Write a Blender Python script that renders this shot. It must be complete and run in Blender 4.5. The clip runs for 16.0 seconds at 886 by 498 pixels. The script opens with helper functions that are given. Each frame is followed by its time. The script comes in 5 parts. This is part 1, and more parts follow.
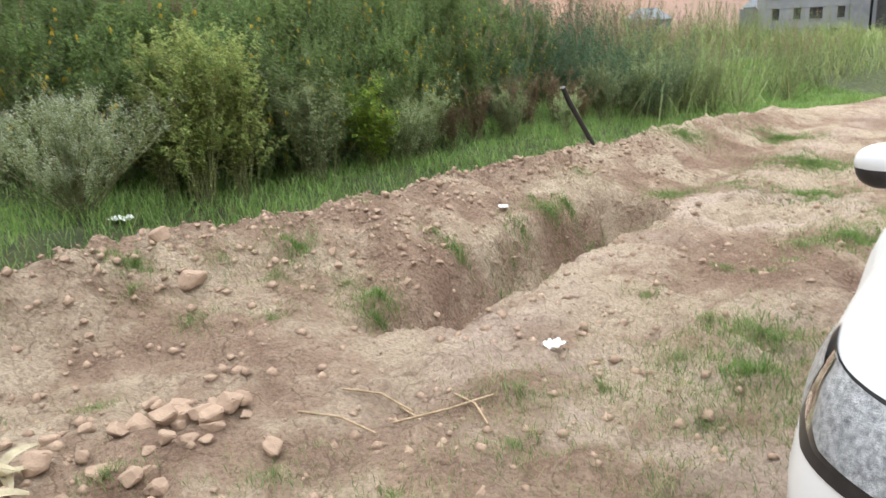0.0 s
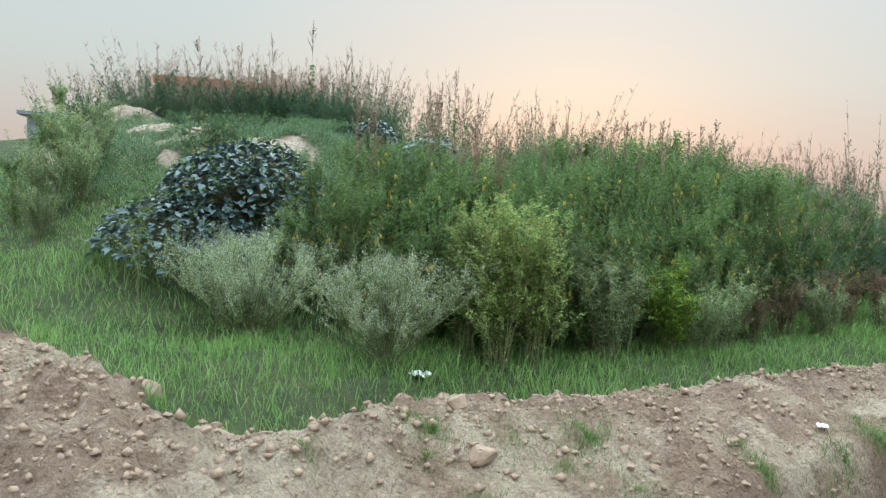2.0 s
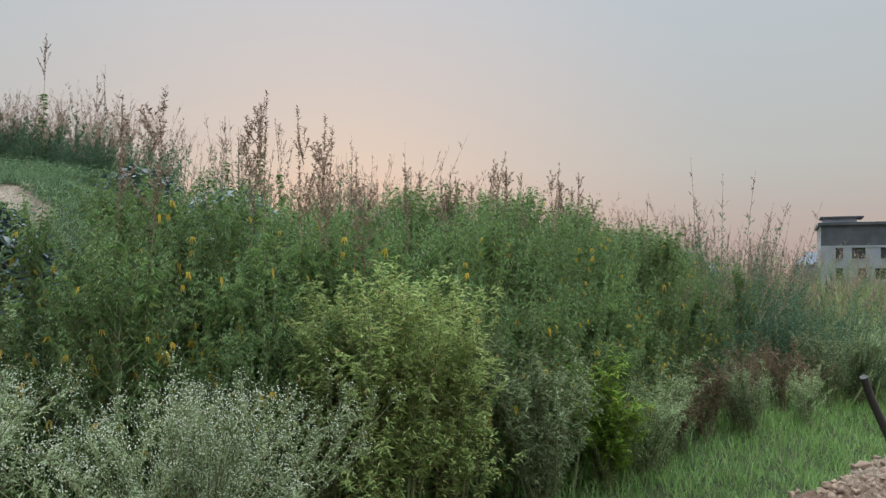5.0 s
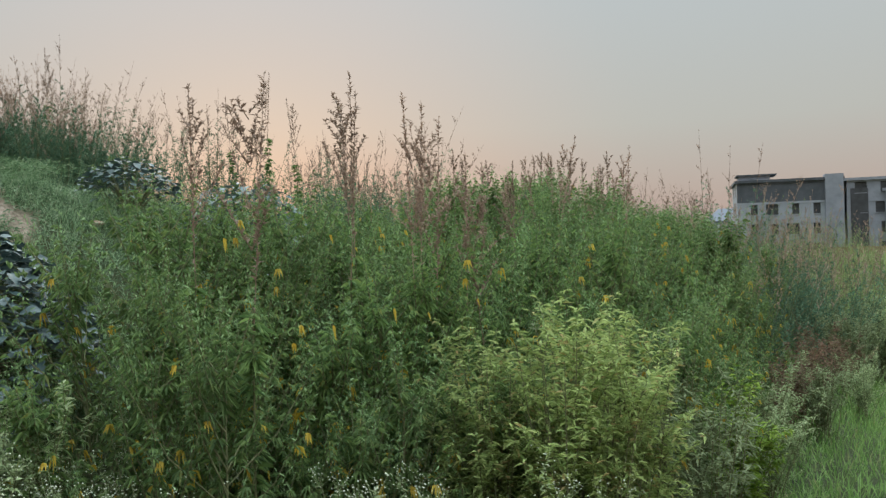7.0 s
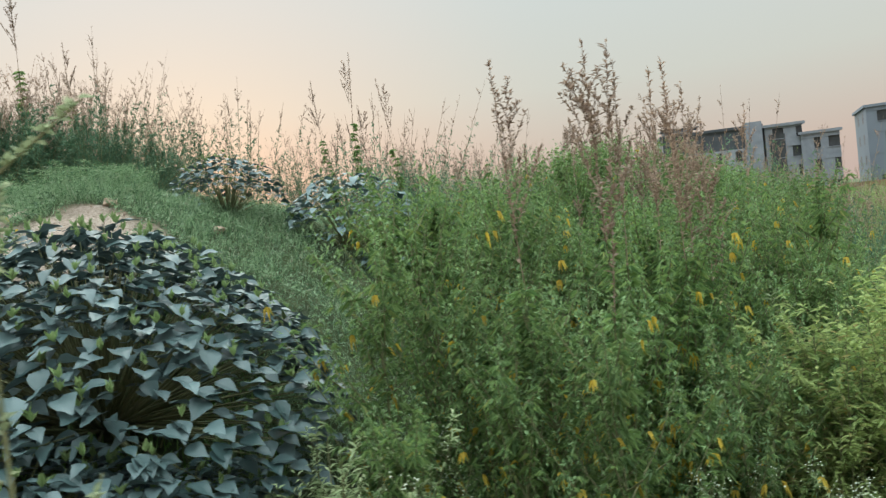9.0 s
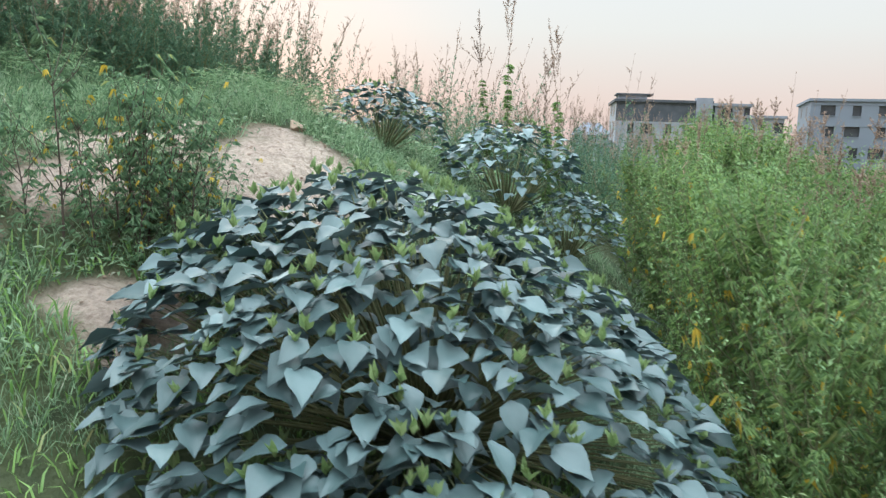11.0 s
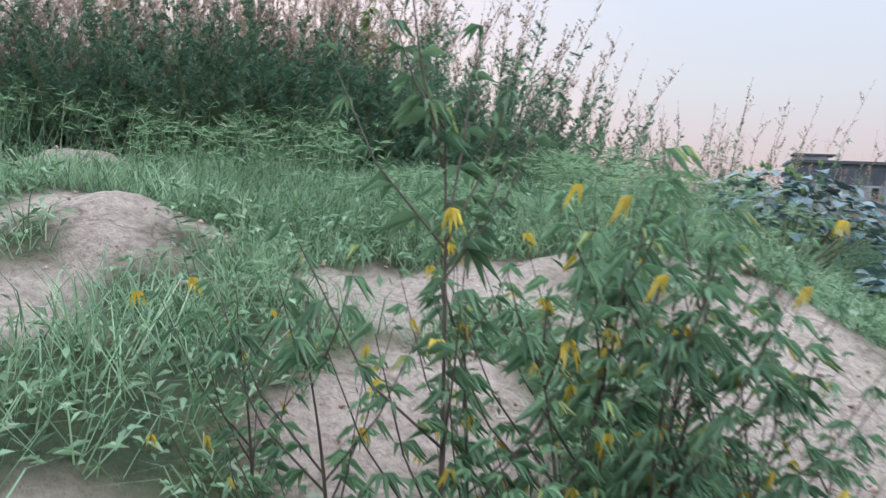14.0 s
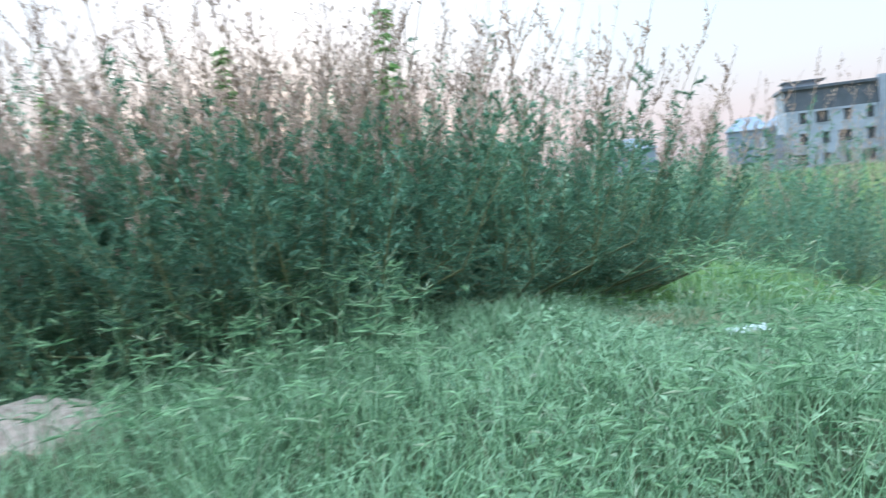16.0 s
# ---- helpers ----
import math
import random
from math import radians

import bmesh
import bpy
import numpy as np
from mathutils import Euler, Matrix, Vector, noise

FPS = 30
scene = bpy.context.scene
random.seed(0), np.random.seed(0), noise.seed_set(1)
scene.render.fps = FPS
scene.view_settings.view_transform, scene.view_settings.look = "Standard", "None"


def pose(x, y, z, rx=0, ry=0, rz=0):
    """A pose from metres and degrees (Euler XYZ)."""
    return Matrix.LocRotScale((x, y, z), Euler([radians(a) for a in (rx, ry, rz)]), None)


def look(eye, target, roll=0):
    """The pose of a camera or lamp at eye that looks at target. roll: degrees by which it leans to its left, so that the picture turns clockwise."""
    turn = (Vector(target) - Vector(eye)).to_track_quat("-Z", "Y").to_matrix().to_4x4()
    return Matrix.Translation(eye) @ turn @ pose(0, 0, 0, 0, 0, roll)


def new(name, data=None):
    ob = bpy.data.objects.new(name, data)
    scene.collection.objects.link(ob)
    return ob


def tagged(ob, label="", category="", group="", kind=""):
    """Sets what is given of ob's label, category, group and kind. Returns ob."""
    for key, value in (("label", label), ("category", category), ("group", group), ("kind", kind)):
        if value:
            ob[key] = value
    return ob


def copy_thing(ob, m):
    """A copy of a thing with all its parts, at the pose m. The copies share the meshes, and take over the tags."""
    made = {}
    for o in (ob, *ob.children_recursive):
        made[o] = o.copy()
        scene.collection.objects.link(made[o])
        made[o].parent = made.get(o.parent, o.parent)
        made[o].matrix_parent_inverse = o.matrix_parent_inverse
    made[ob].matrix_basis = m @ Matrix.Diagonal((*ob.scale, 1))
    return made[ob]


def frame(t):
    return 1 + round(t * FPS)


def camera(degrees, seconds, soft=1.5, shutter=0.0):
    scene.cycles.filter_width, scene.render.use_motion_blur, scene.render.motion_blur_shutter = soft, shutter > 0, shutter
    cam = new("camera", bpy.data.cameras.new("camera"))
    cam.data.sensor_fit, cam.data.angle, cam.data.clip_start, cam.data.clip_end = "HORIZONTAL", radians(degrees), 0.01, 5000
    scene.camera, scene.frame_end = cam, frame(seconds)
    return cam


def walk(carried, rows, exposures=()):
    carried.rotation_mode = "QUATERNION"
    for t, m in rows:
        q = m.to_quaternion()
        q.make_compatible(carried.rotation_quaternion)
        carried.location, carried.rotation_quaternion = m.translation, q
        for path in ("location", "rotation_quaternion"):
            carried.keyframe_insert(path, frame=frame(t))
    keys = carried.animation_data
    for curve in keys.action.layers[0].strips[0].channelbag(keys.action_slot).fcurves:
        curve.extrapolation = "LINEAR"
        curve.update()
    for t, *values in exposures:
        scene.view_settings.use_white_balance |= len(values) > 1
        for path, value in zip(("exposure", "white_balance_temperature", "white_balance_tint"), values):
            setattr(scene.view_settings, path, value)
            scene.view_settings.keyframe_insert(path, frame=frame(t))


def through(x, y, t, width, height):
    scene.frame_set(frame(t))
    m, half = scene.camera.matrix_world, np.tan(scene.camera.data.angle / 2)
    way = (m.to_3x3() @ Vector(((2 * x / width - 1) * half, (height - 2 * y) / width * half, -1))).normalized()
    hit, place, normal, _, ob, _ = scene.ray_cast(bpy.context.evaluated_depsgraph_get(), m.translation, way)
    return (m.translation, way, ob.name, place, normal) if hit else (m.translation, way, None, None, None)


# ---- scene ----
cam = camera(61.0, 16.0, soft=1.3, shutter=0.25)

# seconds, eye, yaw to the left, pitch, roll to the left
PATH = [
    (0, -0.013, 0.055, 1.539, -10.84, -14.87, -2.18),
    (0.5, -0.047, 0.019, 1.605, -5.71, -10.45, -0.80),
    (1, -0.189, 0.137, 1.761, 0.94, -4.82, 0.78),
    (1.5, -0.210, 0.152, 1.769, 7.71, -3.00, 1.82),
    (2, -0.260, 0.214, 1.748, 9.43, -3.38, 2.61),
    (2.5, -0.271, 0.336, 1.751, 3.78, -3.30, 1.97),
    (3, -0.314, 0.758, 1.801, -1.30, -3.00, 2.32),
    (3.2, -0.347, 0.958, 1.822, -2.85, -2.65, 2.78),
    (5.3, -1.299, 3.248, 1.726, -9.37, 3.20, -0.32),
    (5.5, -1.395, 3.379, 1.776, -10.47, 2.97, -0.96),
    (6, -1.630, 3.699, 1.863, -11.51, 2.58, -0.89),
    (6.5, -1.856, 3.930, 1.972, -12.13, 1.47, -0.87),
    (7, -2.104, 4.149, 2.075, -13.97, 0.35, -1.34),
    (7.5, -2.379, 4.408, 2.146, -16.97, -0.50, -2.15),
    (8, -2.710, 4.528, 2.175, -19.15, -0.55, -3.37),
    (8.5, -3.087, 4.677, 2.222, -17.03, -2.04, -6.38),
    (9, -3.482, 4.879, 2.226, -19.27, -1.90, -6.30),
    (9.5, -3.919, 5.016, 2.232, -20.91, -3.18, -7.34),
    (10, -4.290, 5.296, 2.391, -22.28, -6.83, -1.94),
    (10.2, -4.459, 5.459, 2.429, -23.44, -8.09, -0.42),
    (12.3, -4.890, 6.880, 2.492, -24.07, -4.75, 3.40),
    (12.5, -4.874, 6.988, 2.498, -24.03, -4.35, 3.06),
    (13, -4.916, 7.352, 2.538, -23.17, -3.82, 3.44),
    (13.5, -5.084, 7.821, 2.604, -18.65, -2.74, 1.64),
    (14, -5.125, 8.151, 2.704, -13.52, -3.52, 3.30),
    (14.5, -5.107, 8.467, 2.799, -6.18, -5.64, 4.51),
    (15, -5.146, 8.682, 2.970, 5.06, -5.39, -3.22),
    (15.5, -5.174, 8.867, 3.161, 0.84, -3.83, -6.40),
    (16, -5.192, 9.194, 3.222, -13.36, -4.90, -5.76),
]


def held(x, y, z, yaw, pitch, roll):
    return Matrix.Translation((x, y, z)) @ pose(0, 0, 0, 90 + pitch, 0, yaw) @ pose(0, 0, 0, 0, 0, roll)


EXPOSURES = [(0.0, 1.12, 6750, 8), (0.8, 1.2, 6050, 1), (1.5, 1.05, 5850, -5), (3.0, 1.05, 5850, -5), (5.5, 0.58, 6200, 4),
             (7.0, 0.62, 6250, 0), (8.5, 0.85, 6300, -2), (10.0, 1.25, 6150, -6), (12.5, 1.5, 5700, 15), (13.5, 1.4, 5600, 12), (14.0, 1.25, 5550, 8), (14.5, 1.5, 5450, 14), (15.0, 1.85, 5450, 14), (15.5, 1.65, 5300, 8), (16.0, 1.72, 5050, -4)]
walk(cam, [(t, held(*p)) for t, *p in PATH], EXPOSURES)

# ---------------------------------------------------------------- light
world = bpy.data.worlds.new("dusk")
scene.world = world
world.use_nodes = True
wn, wl = world.node_tree.nodes, world.node_tree.links
sky = wn.new("ShaderNodeTexSky")
sky.sky_type = "NISHITA"
sky.sun_disc = False
sky.sun_elevation, sky.sun_rotation = radians(2.5), radians(0)
sky.dust_density, sky.air_density, sky.ozone_density = 4.0, 1.2, 2.0
coord, sep = wn.new("ShaderNodeTexCoord"), wn.new("ShaderNodeSeparateXYZ")
wl.new(coord.outputs["Generated"], sep.inputs[0])
ramp = wn.new("ShaderNodeValToRGB")
wl.new(sep.outputs[2], ramp.inputs[0])
HAZE = [(0.0, (0.32, 0.225, 0.205)), (0.06, (0.325, 0.245, 0.22)), (0.16, (0.33, 0.305, 0.29)), (0.38, (0.335, 0.345, 0.368)), (0.6, (1.0, 1.05, 1.12)), (1.0, (2.15, 2.25, 2.42))]
while len(ramp.color_ramp.elements) < len(HAZE):
    ramp.color_ramp.elements.new(0.5)
for el, (p, c) in zip(ramp.color_ramp.elements, HAZE):
    el.position, el.color = p, (*c, 1)
# the glow over the set sun
dotn = wn.new("ShaderNodeVectorMath")
dotn.operation = "DOT_PRODUCT"
dotn.inputs[1].default_value = (0.0, 0.998, 0.06)
wl.new(coord.outputs["Generated"], dotn.inputs[0])
glow = wn.new("ShaderNodeMapRange")
glow.interpolation_type = "SMOOTHSTEP"
glow.inputs[1].default_value, glow.inputs[2].default_value = 0.86, 1.0
wl.new(dotn.outputs["Value"], glow.inputs[0])
warm = wn.new("ShaderNodeMix")
warm.data_type = "RGBA"
warm.blend_type = "ADD"
wl.new(glow.outputs[0], warm.inputs[0])
wl.new(ramp.outputs[0], warm.inputs[6])
warm.inputs[7].default_value = (0.055, 0.012, -0.01, 1)
bg1, bg2, add = wn.new("ShaderNodeBackground"), wn.new("ShaderNodeBackground"), wn.new("ShaderNodeAddShader")
wl.new(sky.outputs[0], bg1.inputs[0])
bg1.inputs[1].default_value = 0.012
wl.new(warm.outputs[2], bg2.inputs[0])
bg2.inputs[1].default_value = 1.0
wl.new(bg1.outputs[0], add.inputs[0])
wl.new(bg2.outputs[0], add.inputs[1])
wl.new(add.outputs[0], wn["World Output"].inputs[0])

sun = new("sun", bpy.data.lights.new("sun", "SUN"))
sun.data.energy, sun.data.angle, sun.data.color = 0.7, radians(50), (1.0, 0.9, 0.8)
sun.matrix_world = look((0, 30, 16), (0, 0, 0))

# ---------------------------------------------------------------- materials
def mat(name, rough=0.8, metal=0.0):
    m = bpy.data.materials.new(name)
    m.use_nodes = True
    b = m.node_tree.nodes["Principled BSDF"]
    b.inputs["Roughness"].default_value, b.inputs["Metallic"].default_value = rough, metal
    return m, m.node_tree.nodes, m.node_tree.links, b


def ramp_of(n, stops):
    r = n.new("ShaderNodeValToRGB")
    while len(r.color_ramp.elements) < len(stops):
        r.color_ramp.elements.new(0.5)
    for el, (p, c) in zip(r.color_ramp.elements, stops):
        el.position, el.color = p, (*c, 1)
    return r


def noise_of(n, l, scale, detail=5, rough=0.6, kind="Object"):
    c, t = n.new("ShaderNodeTexCoord"), n.new("ShaderNodeTexNoise")
    t.inputs["Scale"].default_value, t.inputs["Detail"].default_value, t.inputs["Roughness"].default_value = scale, detail, rough
    l.new(c.outputs[kind], t.inputs["Vector"])
    return t


def mixed(n, l, a, b, fac, blend="MIX"):
    m = n.new("ShaderNodeMix")
    m.data_type, m.blend_type = "RGBA", blend
    for sock, v in ((m.inputs[0], fac), (m.inputs[6], a), (m.inputs[7], b)):
        if isinstance(v, (int, float)):
            sock.default_value = v
        elif isinstance(v, tuple):
            sock.default_value = (*v, 1)
        else:
            l.new(v, sock)
    return m.outputs[2]


def bumped(n, l, b, height, strength, distance):
    u = n.new("ShaderNodeBump")
    u.inputs["Strength"].default_value, u.inputs["Distance"].default_value = strength, distance
    l.new(height, u.inputs["Height"])
    l.new(u.outputs[0], b.inputs["Normal"])


def leaf_mat(name, dark, light, dry=None, dryness=0.06, rough=0.55, through=0.4):
    """Leaves that differ one by one, with light coming through."""
    m, n, l, b = mat(name, rough)
    g, o = n.new("ShaderNodeNewGeometry"), n.new("ShaderNodeObjectInfo")
    stops = [(0.0, dark), (0.9 - dryness, light)] + ([(1.0 - dryness, light), (1.0, dry)] if dry else [(1.0, light)])
    r = ramp_of(n, stops)
    l.new(g.outputs["Random Per Island"], r.inputs[0])
    hsv = n.new("ShaderNodeHueSaturation")
    mp = n.new("ShaderNodeMapRange")
    mp.inputs[3].default_value, mp.inputs[4].default_value = 0.75, 1.25
    l.new(o.outputs["Random"], mp.inputs[0])
    l.new(mp.outputs[0], hsv.inputs["Value"])
    grain = noise_of(n, l, 40, 3)
    l.new(mixed(n, l, r.outputs[0], mixed(n, l, r.outputs[0], (0.5, 0.5, 0.5), 0.35, "MULTIPLY"), grain.outputs[0]), hsv.inputs["Color"])
    l.new(hsv.outputs[0], b.inputs["Base Color"])
    b.inputs["Specular IOR Level"].default_value = 0.35
    t, s = n.new("ShaderNodeBsdfTranslucent"), n.new("ShaderNodeMixShader")
    l.new(hsv.outputs[0], t.inputs[0])
    s.inputs[0].default_value = through
    l.new(b.outputs[0], s.inputs[1])
    l.new(t.outputs[0], s.inputs[2])
    l.new(s.outputs[0], n["Material Output"].inputs[0])
    return m


def plain_mat(name, c1, c2, scale, rough=0.8, metal=0.0, bump=0.0, distance=0.01):
    m, n, l, b = mat(name, rough, metal)
    t = noise_of(n, l, scale)
    r = ramp_of(n, [(0.3, c1), (0.7, c2)])
    l.new(t.outputs[0], r.inputs[0])
    l.new(r.outputs[0], b.inputs["Base Color"])
    if bump:
        bumped(n, l, b, noise_of(n, l, scale * 4).outputs[0], bump, distance)
    return m


def ground_mat():
    m, n, l, b = mat("earth", 0.95)
    big, mid, fine = noise_of(n, l, 0.75, 5, 0.65), noise_of(n, l, 4.5, 6), noise_of(n, l, 45, 6, 0.7)
    r1 = ramp_of(n, [(0.38, (0.35, 0.23, 0.165)), (0.48, (0.47, 0.34, 0.25)), (0.56, (0.66, 0.54, 0.41))])
    l.new(big.outputs[0], r1.inputs[0])
    r2 = ramp_of(n, [(0.3, (0.62, 0.56, 0.52)), (0.7, (1.0, 1.0, 1.0))])
    l.new(mid.outputs[0], r2.inputs[0])
    dirt = mixed(n, l, r1.outputs[0], r2.outputs[0], 0.7, "MULTIPLY")
    r3 = ramp_of(n, [(0.33, (0.5, 0.45, 0.42)), (0.55, (1.0, 1.0, 1.0)), (0.72, (1.2, 1.18, 1.14))])
    l.new(fine.outputs[0], r3.inputs[0])
    dirt = mixed(n, l, dirt, r3.outputs[0], 0.8, "MULTIPLY")
    speck = noise_of(n, l, 140, 3, 0.8)
    r4 = ramp_of(n, [(0.36, (0.5, 0.45, 0.41)), (0.5, (1.0, 1.0, 1.0)), (0.7, (1.12, 1.1, 1.06))])
    l.new(speck.outputs[0], r4.inputs[0])
    dirt = mixed(n, l, dirt, r4.outputs[0], 0.4, "MULTIPLY")
    pale = n.new("ShaderNodeAttribute")
    pale.attribute_name = "dry"
    dirt = mixed(n, l, dirt, mixed(n, l, (0.66, 0.53, 0.44), r3.outputs[0], 0.7, "MULTIPLY"), pale.outputs["Fac"])
    crack = n.new("ShaderNodeTexVoronoi")
    crack.feature = "DISTANCE_TO_EDGE"
    crack.inputs["Scale"].default_value = 2.6
    c = n.new("ShaderNodeTexCoord")
    warp = mixed(n, l, c.outputs["Object"], noise_of(n, l, 3.0, 4).outputs[1], 0.25)
    l.new(warp, crack.inputs["Vector"])
    cr = ramp_of(n, [(0.0, (0.45, 0.4, 0.37)), (0.014, (1.0, 1.0, 1.0))])
    l.new(crack.outputs["Distance"], cr.inputs[0])
    dirt = mixed(n, l, dirt, cr.outputs[0], 0.7, "MULTIPLY")
    at = n.new("ShaderNodeAttribute")
    at.attribute_name = "turf"
    soil = ramp_of(n, [(0.35, (0.055, 0.075, 0.03)), (0.65, (0.11, 0.13, 0.05))])
    l.new(mid.outputs[0], soil.inputs[0])
    l.new(mixed(n, l, dirt, soil.outputs[0], at.outputs["Fac"]), b.inputs["Base Color"])
    add = n.new("ShaderNodeMath")
    add.operation = "MULTIPLY_ADD"
    l.new(mid.outputs[0], add.inputs[0])
    add.inputs[1].default_value = 2.5
    l.new(fine.outputs[0], add.inputs[2])
    lumps = n.new("ShaderNodeTexVoronoi")
    lumps.inputs["Scale"].default_value = 19
    l.new(warp, lumps.inputs["Vector"])
    add2 = n.new("ShaderNodeMath")
    add2.operation = "MULTIPLY_ADD"
    l.new(lumps.outputs["Distance"], add2.inputs[0])
    add2.inputs[1].default_value = -0.7
    l.new(add.outputs[0], add2.inputs[2])
    add3 = n.new("ShaderNodeMath")
    add3.operation = "MULTIPLY_ADD"
    l.new(speck.outputs[0], add3.inputs[0])
    add3.inputs[1].default_value = 0.35
    l.new(add2.outputs[0], add3.inputs[2])
    bumped(n, l, b, add3.outputs[0], 1.0, 0.055)
    return m


EARTH = ground_mat()
CLOD = plain_mat("clod earth", (0.25, 0.17, 0.125), (0.40, 0.29, 0.21), 14, 0.95, 0, 0.9, 0.01)
HEMP = leaf_mat("hemp leaf", (0.092, 0.165, 0.055), (0.235, 0.34, 0.11), (0.32, 0.33, 0.1), 0.05, 0.6, 0.45)
HEMP_TIP = leaf_mat("hemp tip", (0.16, 0.26, 0.11), (0.28, 0.40, 0.18), None, 0.06, 0.7, 0.45)
YOUNG = leaf_mat("young hemp leaf", (0.075, 0.14, 0.07), (0.19, 0.29, 0.15), (0.42, 0.38, 0.08), 0.05, 0.65, 0.4)
YELLOW = leaf_mat("yellowed leaf", (0.42, 0.30, 0.03), (0.62, 0.47, 0.07))
FEATHER = leaf_mat("feathery weed", (0.05, 0.115, 0.07), (0.15, 0.25, 0.15), (0.22, 0.25, 0.13), 0.06, 0.7, 0.3)
PLUME = leaf_mat("seed plume", (0.21, 0.145, 0.11), (0.40, 0.29, 0.22))
PALE_LEAF = leaf_mat("pale weed leaf", (0.20, 0.27, 0.12), (0.40, 0.47, 0.25))
AMAR = leaf_mat("amaranth leaf", (0.20, 0.28, 0.085), (0.42, 0.50, 0.18), (0.40, 0.30, 0.13), 0.10, 0.65, 0.45)
LIME = leaf_mat("lime leaf", (0.15, 0.27, 0.03), (0.30, 0.42, 0.06))
RUST = leaf_mat("dry rust leaf", (0.12, 0.07, 0.045), (0.27, 0.17, 0.11))
DATURA = leaf_mat("broad leaf", (0.05, 0.09, 0.088), (0.122, 0.172, 0.172), None, 0, 0.38, 0.1)
SHOOT = leaf_mat("young shoot", (0.15, 0.23, 0.08), (0.25, 0.33, 0.14))
GRASS = leaf_mat("grass", (0.11, 0.21, 0.05), (0.28, 0.43, 0.13), (0.40, 0.37, 0.19), 0.08)
MGRASS = leaf_mat("mound grass", (0.06, 0.12, 0.05), (0.31, 0.43, 0.24), (0.42, 0.42, 0.30), 0.08)
TUFT = leaf_mat("sparse grass", (0.10, 0.145, 0.05), (0.22, 0.27, 0.12), (0.42, 0.36, 0.22), 0.25)
SPIKE = leaf_mat("pale spike", (0.32, 0.38, 0.2), (0.5, 0.56, 0.34), None, 0, 0.6, 0.55)
STRAW = leaf_mat("straw", (0.28, 0.22, 0.12), (0.48, 0.40, 0.24))
FIELD = leaf_mat("field weed", (0.16, 0.23, 0.08), (0.32, 0.40, 0.16), (0.3, 0.26, 0.12), 0.1)
FLOWER = plain_mat("white blossom", (0.50, 0.54, 0.40), (0.68, 0.71, 0.57), 60, 0.9)
STEM = plain_mat("green stem", (0.10, 0.12, 0.05), (0.18, 0.17, 0.08), 30)
DARKSTEM = plain_mat("dark stem", (0.05, 0.035, 0.03), (0.10, 0.07, 0.05), 30)
WOOD = plain_mat("dry twig", (0.22, 0.15, 0.09), (0.40, 0.30, 0.20), 30, 0.9, 0, 0.4, 0.003)
PIPE = plain_mat("black polythene", (0.012, 0.012, 0.014), (0.03, 0.03, 0.032), 20, 0.5, 0, 0.1, 0.002)
BAG = plain_mat("white plastic", (0.6, 0.62, 0.64), (0.8, 0.8, 0.8), 20, 0.4)
PAINT = plain_mat("white car paint", (0.64, 0.66, 0.69), (0.68, 0.70, 0.72), 3, 0.22)
BLACKTRIM = plain_mat("black trim", (0.012, 0.012, 0.014), (0.025, 0.025, 0.028), 20, 0.3)
RUBBER = plain_mat("rubber", (0.02, 0.02, 0.02), (0.04, 0.038, 0.035), 30, 0.85)
ALLOY = plain_mat("alloy", (0.5, 0.5, 0.5), (0.6, 0.6, 0.6), 20, 0.3, 0.9)
CHROME = plain_mat("reflector", (0.16, 0.17, 0.19), (0.62, 0.64, 0.67), 55, 0.3, 0.5, 0.6, 0.01)
CONCRETE = plain_mat("grey render", (0.17, 0.18, 0.21), (0.25, 0.26, 0.30), 0.8, 0.9, 0, 0.2, 0.02)
WHITEWALL = plain_mat("white render", (0.23, 0.245, 0.28), (0.31, 0.325, 0.36), 0.6, 0.9, 0, 0.2, 0.02)
ROOFDARK = plain_mat("dark roof sheet", (0.045, 0.05, 0.06), (0.085, 0.09, 0.105), 0.7, 0.8)
# near-black colour that stands for the shade inside openings
OPENING_SHADE = plain_mat("opening shade", (0.02, 0.022, 0.026), (0.05, 0.052, 0.06), 1.0, 0.5)
REDROOF = plain_mat("red roof", (0.34, 0.13, 0.08), (0.46, 0.2, 0.12), 2, 0.9)
BRICKWALL = plain_mat("brick wall", (0.22, 0.12, 0.08), (0.34, 0.19, 0.13), 3, 0.95, 0, 0.5, 0.02)
# distance haze put into the colour of far walls, roofs and windows
HAZE_TINT = plain_mat("far haze tint", (0.165, 0.185, 0.22), (0.20, 0.22, 0.26), 0.05, 1.0)

m, n, l, b = mat("clear lamp glass", 0.05)
b.inputs["Transmission Weight"].default_value = 1.0
b.inputs["IOR"].default_value = 1.08
b.inputs["Base Color"].default_value = (0.9, 0.93, 0.95, 1)
LAMPGLASS = m
m, n, l, b = mat("car glass", 0.06)
b.inputs["Base Color"].default_value = (0.015, 0.018, 0.02, 1)
CARGLASS = m

# ---------------------------------------------------------------- mesh helpers
RNG = np.random.default_rng(7)


